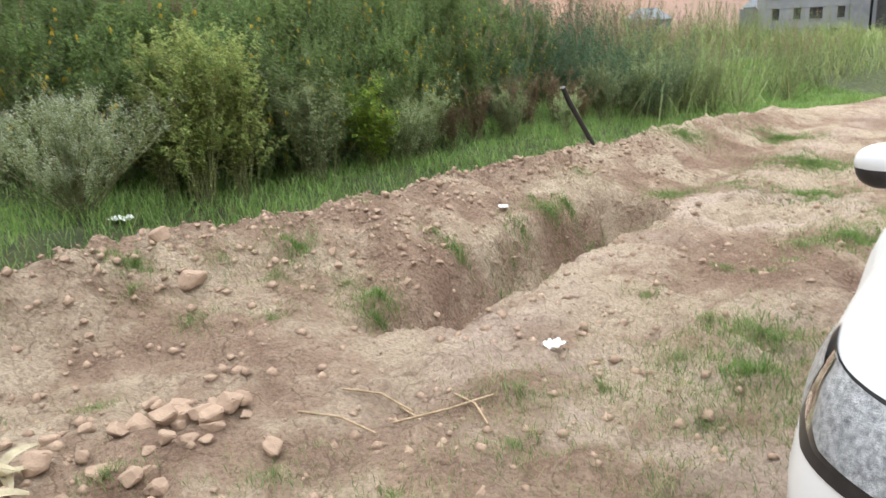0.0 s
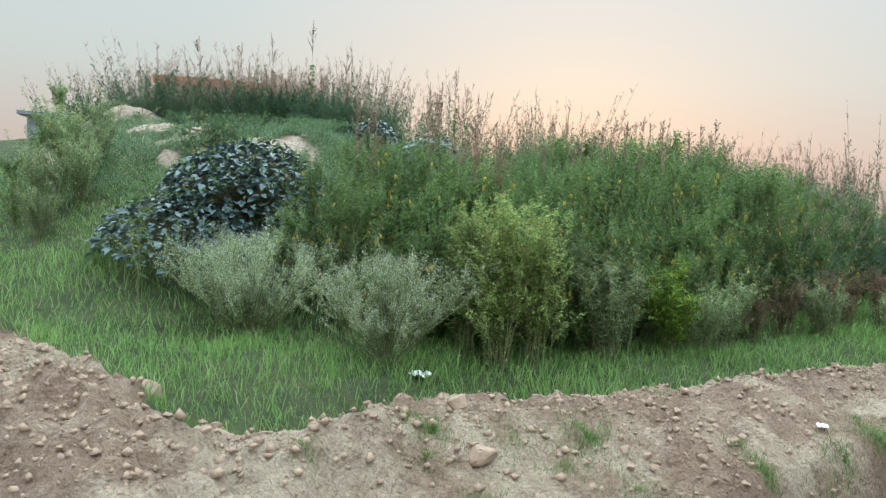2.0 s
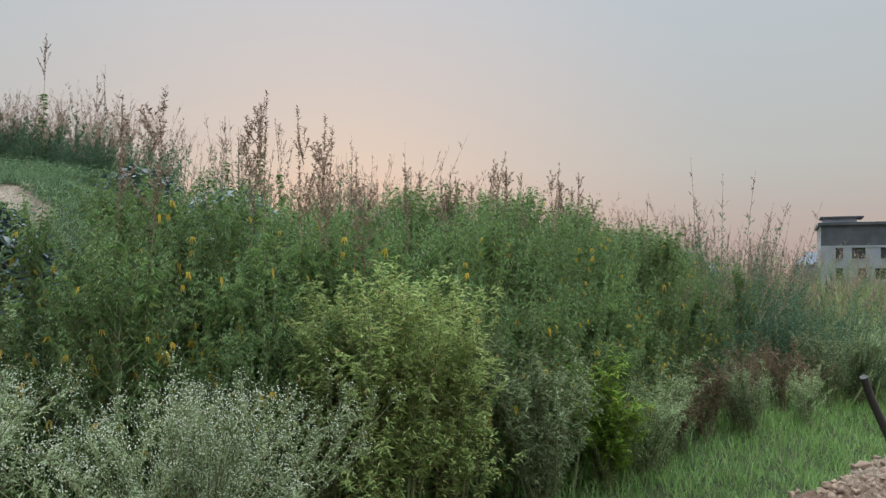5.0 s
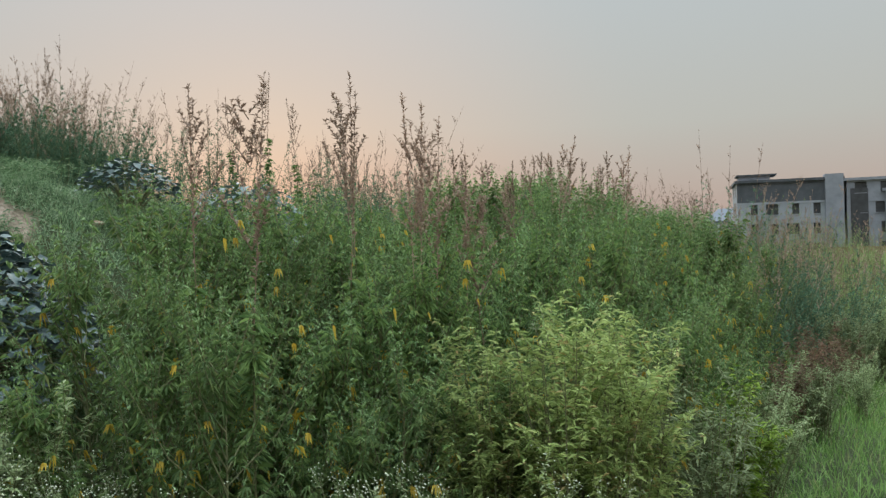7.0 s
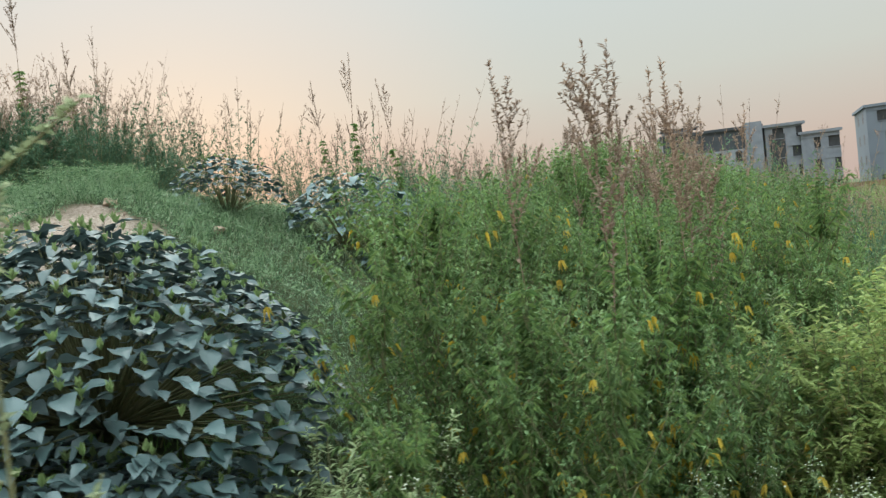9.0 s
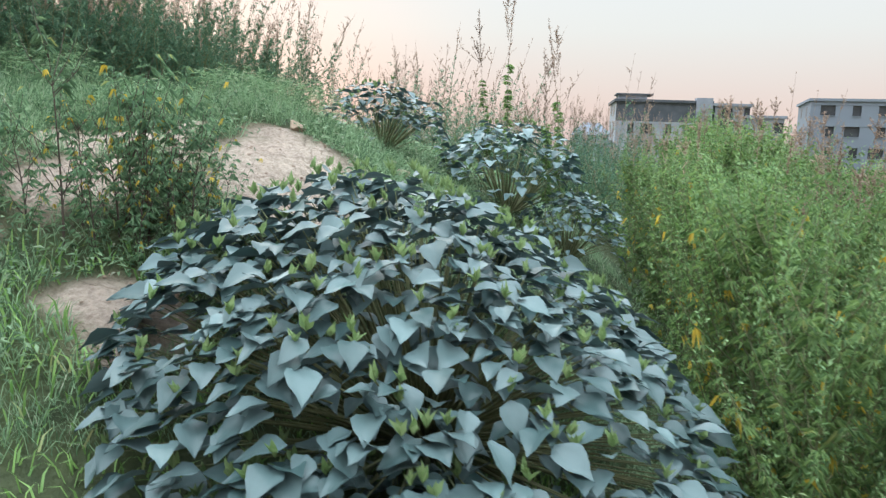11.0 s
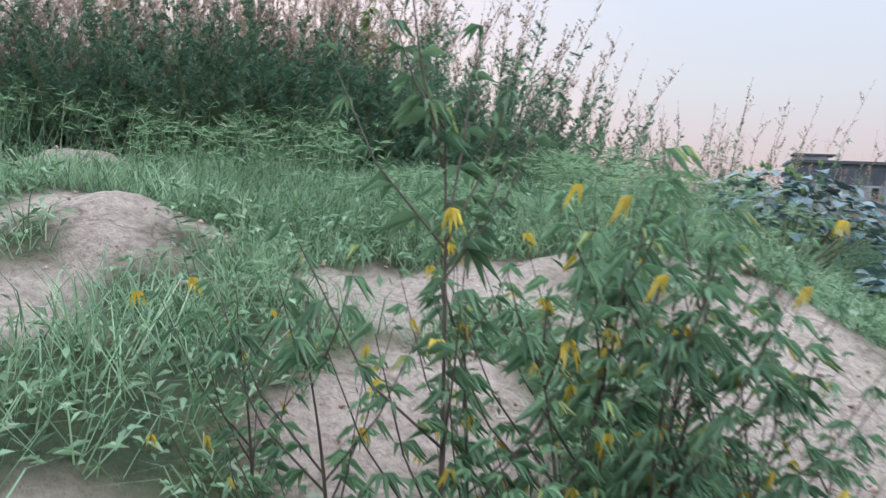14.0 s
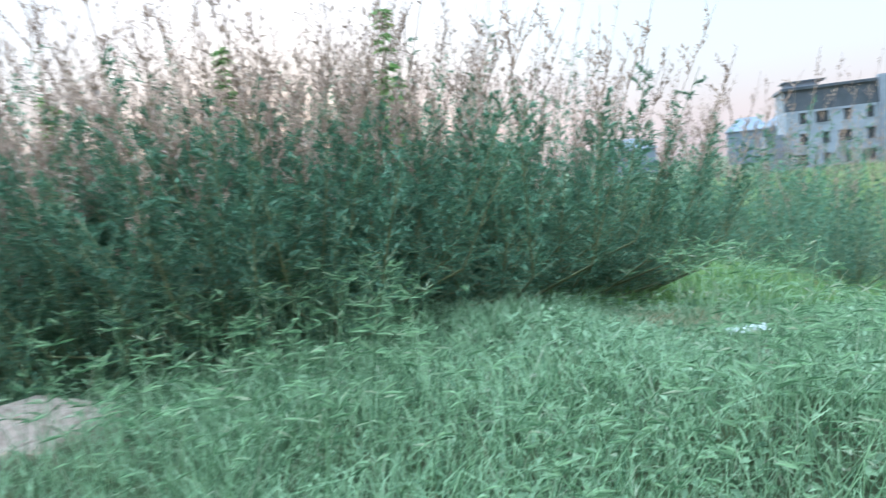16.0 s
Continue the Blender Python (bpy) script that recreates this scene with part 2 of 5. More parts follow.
def part(name, data, material, parent=None, label=""):
    """data: (vertices, faces) or a bmesh. ONE mesh object, under a parent or on its own."""
    me = bpy.data.meshes.new(name)
    if isinstance(data, tuple):
        v, f = data
        v = np.asarray(v, np.float32).reshape(-1, 3)
        if isinstance(f, np.ndarray):
            k = f.shape[1]
            me.vertices.add(len(v))
            me.vertices.foreach_set("co", v.ravel())
            me.loops.add(f.size)
            me.loops.foreach_set("vertex_index", f.astype(np.int32).ravel())
            me.polygons.add(len(f))
            me.polygons.foreach_set("loop_start", np.arange(0, f.size, k, dtype=np.int32))
            me.update(calc_edges=True)
        else:
            me.from_pydata(v.tolist(), [], f)
    else:
        data.to_mesh(me)
        data.free()
    me.materials.append(material)
    ob = new(name, me)
    if parent:
        ob.parent = parent
    if label:
        tagged(ob, label)
    return ob


def smooth(ob):
    ob.data.polygons.foreach_set("use_smooth", [True] * len(ob.data.polygons))
    return ob


def empty(name, m=None):
    ob = new(name)
    ob.empty_display_size = 0.1
    if m:
        ob.matrix_world = m
    return ob


def unit(v):
    return v / np.maximum(np.linalg.norm(v, axis=-1, keepdims=True), 1e-9)


def joined(*chunks):
    """Puts (vertices, triangles) chunks into one."""
    vs, fs, k = [], [], 0
    for v, f in chunks:
        vs.append(v)
        fs.append(f + k)
        k += len(v)
    return np.concatenate(vs), np.concatenate(fs)


def leaves(base, way, length, width, fold=0.25, droop=0.25):
    """A folded, drooping lance-shaped leaf at each base: four vertices, two triangles."""
    base, way = np.asarray(base, float), unit(np.asarray(way, float))
    k = len(base)
    length, width = np.broadcast_to(length, k)[:, None], np.broadcast_to(width, k)[:, None]
    side = unit(np.cross(way, np.array([0.0, 0, 1]) + RNG.normal(0, 0.25, (k, 3))))
    up = np.cross(side, way)
    mid = base + way * length * 0.42
    tip = base + way * length - np.array([0, 0, 1.0]) * length * droop
    lft = mid + side * width / 2 + up * width * fold
    rgt = mid - side * width / 2 + up * width * fold
    v = np.stack([base, lft, tip, rgt], 1).reshape(-1, 3)
    i = np.arange(k)[:, None] * 4
    return v, np.concatenate([i + [0, 2, 1], i + [0, 3, 2]], 0)


def rods(a, b, ra, rb, sides=4):
    """Tapered prisms from each a to each b."""
    a, b = np.asarray(a, float), np.asarray(b, float)
    k = len(a)
    ra, rb = np.broadcast_to(ra, k), np.broadcast_to(rb, k)
    d = unit(b - a)
    s = unit(np.cross(d, np.where(np.abs(d[:, 2:3]) > 0.9, [[1.0, 0, 0]], [[0, 0, 1.0]])))
    t = np.cross(d, s)
    ang = np.arange(sides) * 2 * np.pi / sides
    ring = s[:, None] * np.cos(ang)[None, :, None] + t[:, None] * np.sin(ang)[None, :, None]
    v = np.concatenate([a[:, None] + ring * ra[:, None, None], b[:, None] + ring * rb[:, None, None]], 1).reshape(-1, 3)
    j = np.arange(sides)
    q = np.stack([j, (j + 1) % sides, (j + 1) % sides + sides, j + sides], 1)
    f = (np.arange(k)[:, None, None] * 2 * sides + q[None]).reshape(-1, 4)
    return v, np.concatenate([f[:, [0, 1, 2]], f[:, [0, 2, 3]]], 0)


def spread(k, tilt_lo, tilt_hi):
    """k random directions, tilted that many degrees above the level."""
    az, el = RNG.uniform(0, 2 * np.pi, k), np.radians(RNG.uniform(tilt_lo, tilt_hi, k))
    return np.stack([np.cos(az) * np.cos(el), np.sin(az) * np.cos(el), np.sin(el)], 1)


def rock(size, seed, flat=0.7, k=15):
    """An angular lump with worn edges."""
    r = random.Random(seed)
    bm = bmesh.new()
    for _ in range(k):
        d = Vector((r.gauss(0, 1), r.gauss(0, 1), r.gauss(0, 1))).normalized() * r.uniform(0.75, 1.15)
        bm.verts.new((d.x * 1.15 * size, d.y * 0.9 * size, d.z * flat * size))
    bmesh.ops.convex_hull(bm, input=bm.verts[:])
    bmesh.ops.delete(bm, geom=[v for v in bm.verts if not v.link_faces], context="VERTS")
    bmesh.ops.bevel(bm, geom=bm.edges[:], offset=size * 0.09, segments=1, affect="EDGES")
    return bm


# ---------------------------------------------------------------- ground
LAT = np.random.default_rng(3).random((256, 256))


def vnoise(x, y, scale):
    x, y = np.asarray(x, float) * scale + 57.3, np.asarray(y, float) * scale + 91.7
    i, j = np.floor(x).astype(int), np.floor(y).astype(int)
    u, v = x - i, y - j
    u, v = u * u * (3 - 2 * u), v * v * (3 - 2 * v)
    i, j = i % 255, j % 255
    return (LAT[i, j] * (1 - u) + LAT[i + 1, j] * u) * (1 - v) + (LAT[i, j + 1] * (1 - u) + LAT[i + 1, j + 1] * u) * v - 0.5


def sstep(v):
    v = np.clip(v, 0, 1)
    return v * v * (3 - 2 * v)


EDGE_X = [-9, -4.6, -3.5, -2.66, -1.9, -1.1, 0, 1, 2.1, 3.3, 6.1, 8.4, 11.3, 18, 60]
EDGE_Y = [7.2, 5.6, 5.05, 4.45, 4.55, 5.75, 6.35, 7.2, 8.15, 9.0, 11.3, 12.9, 14.1, 18, 40]


def edge_y(x):
    """Where the spoil bank ends and the grass begins."""
    return np.interp(x, EDGE_X, EDGE_Y) + 0.25 * vnoise(x, x * 0 + 3, 1.7) + 0.12 * vnoise(x, x * 0 + 9, 6)


def trench(x, y):
    ax, ay, bx, by = 0.72, 4.38, 3.2, 6.78
    s = np.clip(((x - ax) * (bx - ax) + (y - ay) * (by - ay)) / ((bx - ax) ** 2 + (by - ay) ** 2), 0, 1)
    d = np.hypot(x - ax - s * (bx - ax), y - ay - s * (by - ay)) + 0.10 * vnoise(x, y, 4)
    side = (x - ax) * (by - ay) - (y - ay) * (bx - ax)
    return (0.34 + 0.14 * sstep(s * 2)) * (1 - sstep((d - 0.16 - 0.05 * s) / np.where(side > 0, 0.16, 0.34)))


def front_y(x):
    return np.interp(x, [-12, -5, 5, 12, 60], [5.6, 5.0, 11.0, 15.5, 42])


DIRT_SPOTS = [(-4.65, 9.95, 0.42, 0.24), (-4.0, 9.5, 0.62, 0.5), (-4.7, 8.66, 0.25, 0.26), (-5.5, 10.12, 0.36, 0.24), (-5.66, 9.72, 0.26, 0.34), (-6.3, 10.3, 0.55, 0.36), (-7.2, 11.3, 1.0, 0.6), (-5.3, 9.1, 0.24, 0.2), (-4.85, 9.4, 0.35, 0.3),
              (-5.75, 11.0, 0.35, 0.25), (-3.2, 12.6, 0.45, 0.3), (-6.9, 9.3, 0.6, 0.4), (-11, 13, 2.0, 1.2)]


def spots(x, y):
    s = np.zeros_like(np.asarray(x, float))
    ragged = 0.5 * vnoise(x, y, 3.1) + 0.55 * vnoise(x, y, 7.7)
    for cx, cy, a, b in DIRT_SPOTS:
        s = np.maximum(s, 1 - np.hypot((x - cx) / a, (y - cy) / b) + ragged)
    return sstep(s * 2.2)


def tz(x, y):
    """The height of the ground."""
    x, y = np.asarray(x, float), np.asarray(y, float)
    ramp_up = 0.5 * sstep((-x - 0.5) / 4) * sstep((y - 3.2) / 2)
    h = np.interp(x, [-30, -14, -9, -5, -2, 1, 5, 10, 30], [0.4, 1.4, 2.0, 2.2, 2.2, 1.7, 1.35, 1.25, 1.2])
    fy = front_y(x)
    mound = h * sstep((y - fy) / np.interp(x, [-5, -3.6, 0, 4], [6.0, 5.0, 5.2, 6.0])) * (1 - 0.8 * sstep((y - 22) / 25))
    e = edge_y(x)
    g = np.where(y < e, (e - 0.62 - y) / 0.75, (y - e + 0.62) / 0.42)
    bank = 0.30 * np.exp(-(g ** 2)) * sstep((x + 4.5) / 1.5) * (1 - 0.55 * sstep((x - 5) / 6))
    lift = 0.25 * sstep((y - e - 0.05) / 1.1) * (1 - sstep((y - e - 2.2) / 2.2)) * sstep((x + 3.6) / 1.2) * (1 - sstep((x - 4) / 4))
    dirt = np.maximum(1 - sstep((y - e + 0.1) / 0.3), 0.75 * spots(x, y))
    loose = dirt * np.exp(-((e - 0.45 - y) / 0.8) ** 2)
    rough = 0.10 * vnoise(x, y, 1.1) + 0.07 * vnoise(x, y, 3.2) + dirt * (0.075 * vnoise(x, y, 6.5) + 0.045 * vnoise(x, y, 15) + 0.028 * vnoise(x, y, 34)) + loose * (0.10 * (0.5 - np.abs(vnoise(x, y, 7.3)) * 2) + 0.06 * (0.5 - np.abs(vnoise(x, y, 17)) * 2))
    near = 1 - sstep((np.hypot(x, y - 6) - 20) / 30)
    ruts = dirt * 0.035 * np.sin((x * 0.66 - y * 0.72) * 5.2) * sstep((y - 2) / 2) * sstep(x / 1.5)
    lump = 0.0
    for cx, cy, r, k in ((-5.5, 10.12, 0.28, 0.10), (-6.35, 10.35, 0.42, 0.14), (-7.3, 11.4, 0.8, 0.5), (-5.65, 9.35, 0.4, 0.10), (-3.95, 9.55, 0.5, 0.10), (-5.8, 11.05, 0.3, 0.1), (0.62, 5.55, 0.42, 0.14), (1.25, 5.95, 0.35, 0.08)):
        lump = lump + k * np.exp(-(((x - cx) ** 2 + (y - cy) ** 2) / r ** 2))
    return ramp_up + mound + lift + near * (bank + rough + ruts + lump) - trench(x, y)


def sand(x, y):
    """Pale washed sand beside the car, a pale ring on the track and dusty tyre lanes."""
    flat = 0.75 * sstep((x + 0.1 * y - 0.6) / 0.8) * sstep((4.1 - y) / 0.9) * sstep((vnoise(x, y, 1.9) + 0.6 * vnoise(x, y, 6) + 0.28) * 2.2)
    ring = 0.8 * np.exp(-((np.hypot((x - 4.2) / 0.85, (y - 6.15) / 0.5) - 1 + 0.2 * vnoise(x, y, 2.5)) / 0.16) ** 2)
    lane = (x - 0.6) * 0.66 - (y - 5.0) * 0.75
    lanes = 0.6 * (np.exp(-((lane - 1.0) / 0.28) ** 2) + np.exp(-((lane + 1.25) / 0.3) ** 2)) * sstep(x + 0.2) * (y < edge_y(x) - 0.5) * np.clip(0.5 + 1.6 * vnoise(x, y, 2.8), 0, 1)
    return flat + ring + lanes


def axis(lo, hi, step, far):
    mid = np.arange(lo, hi, step)
    out = [hi]
    d = step
    while out[-1] < far:
        d *= 1.22
        out.append(out[-1] + d)
    left = [lo]
    d = step
    while left[-1] > -far:
        d *= 1.22
        left.append(left[-1] - d)
    return np.concatenate([left[::-1][:-1], mid, out])


def build_ground():
    xs, ys = axis(-7.5, 7, 0.046, 2500), axis(1.2, 12.5, 0.046, 2500)
    gx, gy = np.meshgrid(xs, ys)
    gz = tz(gx, gy)
    v = np.stack([gx, gy, gz], -1).reshape(-1, 3)
    nx, ny = len(xs), len(ys)
    i = (np.arange(ny - 1)[:, None] * nx + np.arange(nx - 1)[None]).ravel()
    ob = smooth(part("ground", (v, np.stack([i, i + 1, i + nx + 1, i + nx], 1)), EARTH))
    turf = sstep((gy - edge_y(gx) + 0.02) / 0.14) * (1 - 0.95 * spots(gx, gy))
    at = ob.data.attributes.new("turf", "FLOAT", "POINT")
    at.data.foreach_set("value", turf.astype(np.float32).ravel())
    dry = ob.data.attributes.new("dry", "FLOAT", "POINT")
    dry.data.foreach_set("value", np.clip(0.65 * spots(gx, gy) + sand(gx, gy), 0, 0.85).astype(np.float32).ravel())
    tagged(ob, "bare brown cracked earth with a spoil bank, trench and grassy mound", "ground", kind="structure")


build_ground()

# ---------------------------------------------------------------- plants
def at_ground(x, y, turn=0.0, size=1.0, sink=0.03, lean=0.0):
    return pose(x, y, float(tz(x, y)) - sink, lean, 0, turn) @ Matrix.Scale(size, 4)


def place(ob, x, y, turn=0.0, size=1.0, lean=0.0):
    """A copy of a plant on the ground."""
    m = at_ground(x, y, turn, 1.0, 0.03, lean)
    c = copy_thing(ob, m)
    c.scale = (size, size, size)
    return c


def fans(points, ways, length, width, count=5, droop=0.45):
    """Hand-shaped leaves: count narrow leaflets from each point."""
    k = len(points)
    side = unit(np.cross(ways, [[0, 0, 1.0]]) + 1e-6)
    chunks = []
    length = np.broadcast_to(length, k)
    for j in range(count):
        a = (j - (count - 1) / 2) * 0.5
        w = unit(ways * np.cos(a) + side * np.sin(a) + RNG.normal(0, 0.12, (k, 3)))
        chunks.append(leaves(points, w, length * (1 - 0.32 * abs(a)), width, 0.15, droop))
    return joined(*chunks)


def hemp(height, branches, plume, yellow, seed, leaf=1.0, tip=11, thick=1.0, leaf_look=None, stem_look=None, per=11, reach=1.0):
    """A hemp-like weed: stem, side shoots, drooping hand-shaped leaves, some yellowed low down."""
    global RNG
    RNG = np.random.default_rng(seed)
    ob = empty("hemp_plant")
    bend = RNG.normal(0, 0.06, 2)
    zs = np.linspace(0, height, 8)
    axis_pts = np.stack([bend[0] * (zs / height) ** 2, bend[1] * (zs / height) ** 2, zs], 1)
    stem = [rods(axis_pts[:-1], axis_pts[1:], thick * np.linspace(0.010, 0.003, 7), thick * np.linspace(0.009, 0.002, 7), 5)]
    hz = np.sort(RNG.uniform(0.08, 0.97, branches)) * height
    start = np.stack([np.interp(hz, zs, axis_pts[:, i]) for i in range(3)], 1)
    way = spread(branches, 36, 74)
    rel = hz / height
    blen = height * (0.10 + 0.27 * np.sin(np.pi * np.clip(rel * 0.85 + 0.12, 0, 1))) * RNG.uniform(0.7, 1.25, branches) * reach
    bend_up = np.stack([np.zeros(branches), np.zeros(branches), blen * 0.25], 1)
    mid, end = start + way * blen[:, None] * 0.55, start + way * blen[:, None] + bend_up
    stem += [rods(start, mid, 0.0045 * thick, 0.003 * thick, 3), rods(mid, end, 0.003 * thick, 0.0012 * thick, 3)]
    part("stem", joined(*stem), stem_look or STEM, ob)
    s = np.tile(np.linspace(0.2, 1.0, per), branches)
    rep = lambda a: np.repeat(a, per, 0)
    pts = np.where(s[:, None] < 0.55, rep(start) + (rep(mid) - rep(start)) * (s[:, None] / 0.55), rep(mid) + (rep(end) - rep(mid)) * ((s[:, None] - 0.55) / 0.45))
    lw = unit(rep(way) * 0.6 + spread(len(pts), -55, 15))
    size = leaf * RNG.uniform(0.04, 0.085, len(pts)) * (1.1 - 0.45 * s)
    part("foliage", fans(pts, lw, size, size * 0.16, 5, 0.55), leaf_look or HEMP, ob)
    tips = np.concatenate([np.repeat(end, tip, 0) + [0, 0, 1.0] * RNG.uniform(-0.10, 0.09, (branches * tip, 1)) - np.repeat(way * blen[:, None], tip, 0) * RNG.uniform(0, 0.3, (branches * tip, 1)), axis_pts[-1] - [0, 0, 1.0] * RNG.uniform(0, 0.3, (5 * tip, 1)) * height * 0.6])
    tagged(part("shoot_tip", leaves(tips, spread(len(tips), 15, 75), leaf * RNG.uniform(0.016, 0.036, len(tips)), 0.0085 * leaf, 0.2, 0.1), leaf_look or HEMP_TIP, ob), kind="stuff")
    if yellow:
        k = yellow * 3
        pick = RNG.choice(np.where((np.repeat(rel, per) < 0.66) & (s > 0.55))[0], k)
        p = pts[pick] + lw[pick] * 0.03
        tagged(part("yellow_leaf", fans(p, spread(k, -70, 0), leaf * thick ** 0.6 * RNG.uniform(0.03, 0.055, k), 0.012 * leaf * thick ** 0.6, 4, 0.9), YELLOW, ob, "hanging yellowed leaves"), kind="stuff")
    if plume:
        seed_spikes(ob, axis_pts[-1], plume, 5)
    return tagged(ob, "tall green hemp weed with drooping hand-shaped leaves", "weed", "hemp weeds on the bank")


def seed_spikes(ob, top, height, count=9, name="seed_plume"):
    """A dry brown panicle on top: a main spike with side spikes full of small seed tufts."""
    top = np.asarray(top, float)
    n0 = count
    a = np.concatenate([[top - [0, 0, 0.1]], top + np.array([0, 0, 1.0]) * RNG.uniform(0.2, 0.85, (n0, 1)) * height])
    w = np.concatenate([[[RNG.normal(0, 0.05), RNG.normal(0, 0.05), 1.0]], unit(spread(n0, 40, 74))])
    ln = np.concatenate([[height * 1.1], height * RNG.uniform(0.18, 0.42, n0) * (1.15 - (a[1:, 2] - top[2]) / height)])
    b = a + unit(w) * ln[:, None]
    rod = rods(a, b, 0.0022, 0.0010, 3)
    per = 70
    u = RNG.random((len(a), per, 1)) ** 0.75
    p = (a[:, None] + (b - a)[:, None] * u).reshape(-1, 3)
    keep = RNG.random(len(p)) < np.repeat(np.clip(ln / (0.5 * height), 0.25, 1), per)
    p = p[keep]
    spire = a[0] + (b[0] - a[0]) * RNG.uniform(0.25, 1.0, (90, 1))
    p = np.concatenate([p, spire])
    lv = leaves(p, spread(len(p), 5, 75), RNG.uniform(0.014, 0.034, len(p)), 0.0095, 0.2, 0.1)
    part(name, joined(rod, lv), PLUME, ob, "dry brown seed plume")


def feather_weed(height, width, stems, plume, seed, per=22, per2=9, material=None, label="", tilt=(38, 88)):
    """A dark bushy weed of many ascending feathery stems with brown seed plumes."""
    global RNG
    RNG = np.random.default_rng(seed)
    ob = empty("tall_weed")
    foot = RNG.normal(0, 0.06, (stems, 3)) * [1, 1, 0]
    way = unit(spread(stems, *tilt))
    ln = height * RNG.uniform(0.6, 1.0, stems) / np.maximum(way[:, 2], 0.62)
    out = np.stack([way[:, 0], way[:, 1], np.zeros(stems)], 1) * width * RNG.uniform(0.2, 0.8, (stems, 1))
    mid = foot + way * ln[:, None] * 0.5 + out * 0.35
    end = mid + unit(way * 0.6 + [0, 0, 0.75]) * ln[:, None] * 0.5
    st = [rods(foot, mid, 0.007, 0.004, 4), rods(mid, end, 0.004, 0.0012, 3)]
    s = np.tile(np.linspace(0.08, 0.95, per), stems)[:, None]
    rp = lambda q: np.repeat(q, per, 0)
    base = np.where(s < 0.5, rp(foot) + (rp(mid) - rp(foot)) * s * 2, rp(mid) + (rp(end) - rp(mid)) * (s * 2 - 1))
    tw = unit(spread(len(base), 5, 55) + rp(way) * 0.3)
    tl = 0.30 * height / 1.2 * (1.15 - s[:, 0]) * RNG.uniform(0.5, 1.2, len(base))
    tip = base + tw * tl[:, None]
    if per2 > 10:
        st.append(rods(base, tip, 0.0018, 0.0008, 3))
    part("stem", joined(*st), STEM, ob)
    wide = 0.74 if per2 > 10 else 1.3
    u = RNG.random((len(base), per2, 1))
    p = (base[:, None] + (tip - base)[:, None] * u).reshape(-1, 3)
    d = unit(np.repeat(tw, per2, 0) + RNG.normal(0, 0.55, (len(p), 3)))
    part("foliage", leaves(p, d, RNG.uniform(0.02, 0.042, len(p)) * wide, RNG.uniform(0.004, 0.0085, len(p)) * wide, 0.2, 0.12), material or FEATHER, ob)
    if plume:
        up = end[:, 2] > 0.7 * end[:, 2].max()
        end, way, stems = end[up], way[up], int(up.sum())
        a, b = end - unit(way + [0, 0, 0.6]) * 0.12, end + unit(way * 0.6 + [0, 0, 0.9]) * plume * RNG.uniform(0.5, 1.15, (stems, 1))
        rod = rods(a, b, 0.002, 0.0008, 3)
        k = 6
        sa = (a[:, None] + (b - a)[:, None] * RNG.uniform(0.1, 0.8, (stems, k, 1))).reshape(-1, 3)
        sb = sa + spread(len(sa), 40, 72) * plume * RNG.uniform(0.10, 0.30, (len(sa), 1))
        A, B = np.concatenate([a, sa]), np.concatenate([b, sb])
        q = (A[:, None] + (B - A)[:, None] * RNG.random((len(A), 9, 1))).reshape(-1, 3)
        lv = leaves(q, spread(len(q), 10, 80), RNG.uniform(0.012, 0.03, len(q)), 0.008, 0.2, 0.05)
        part("seed_plume", joined(rod, rods(sa, sb, 0.0012, 0.0006, 3), lv), PLUME, ob, "dry brown seed plumes")
    return tagged(ob, label or "dark green feathery weed with dry brown seed plumes", "weed", "tall weeds on the mound")


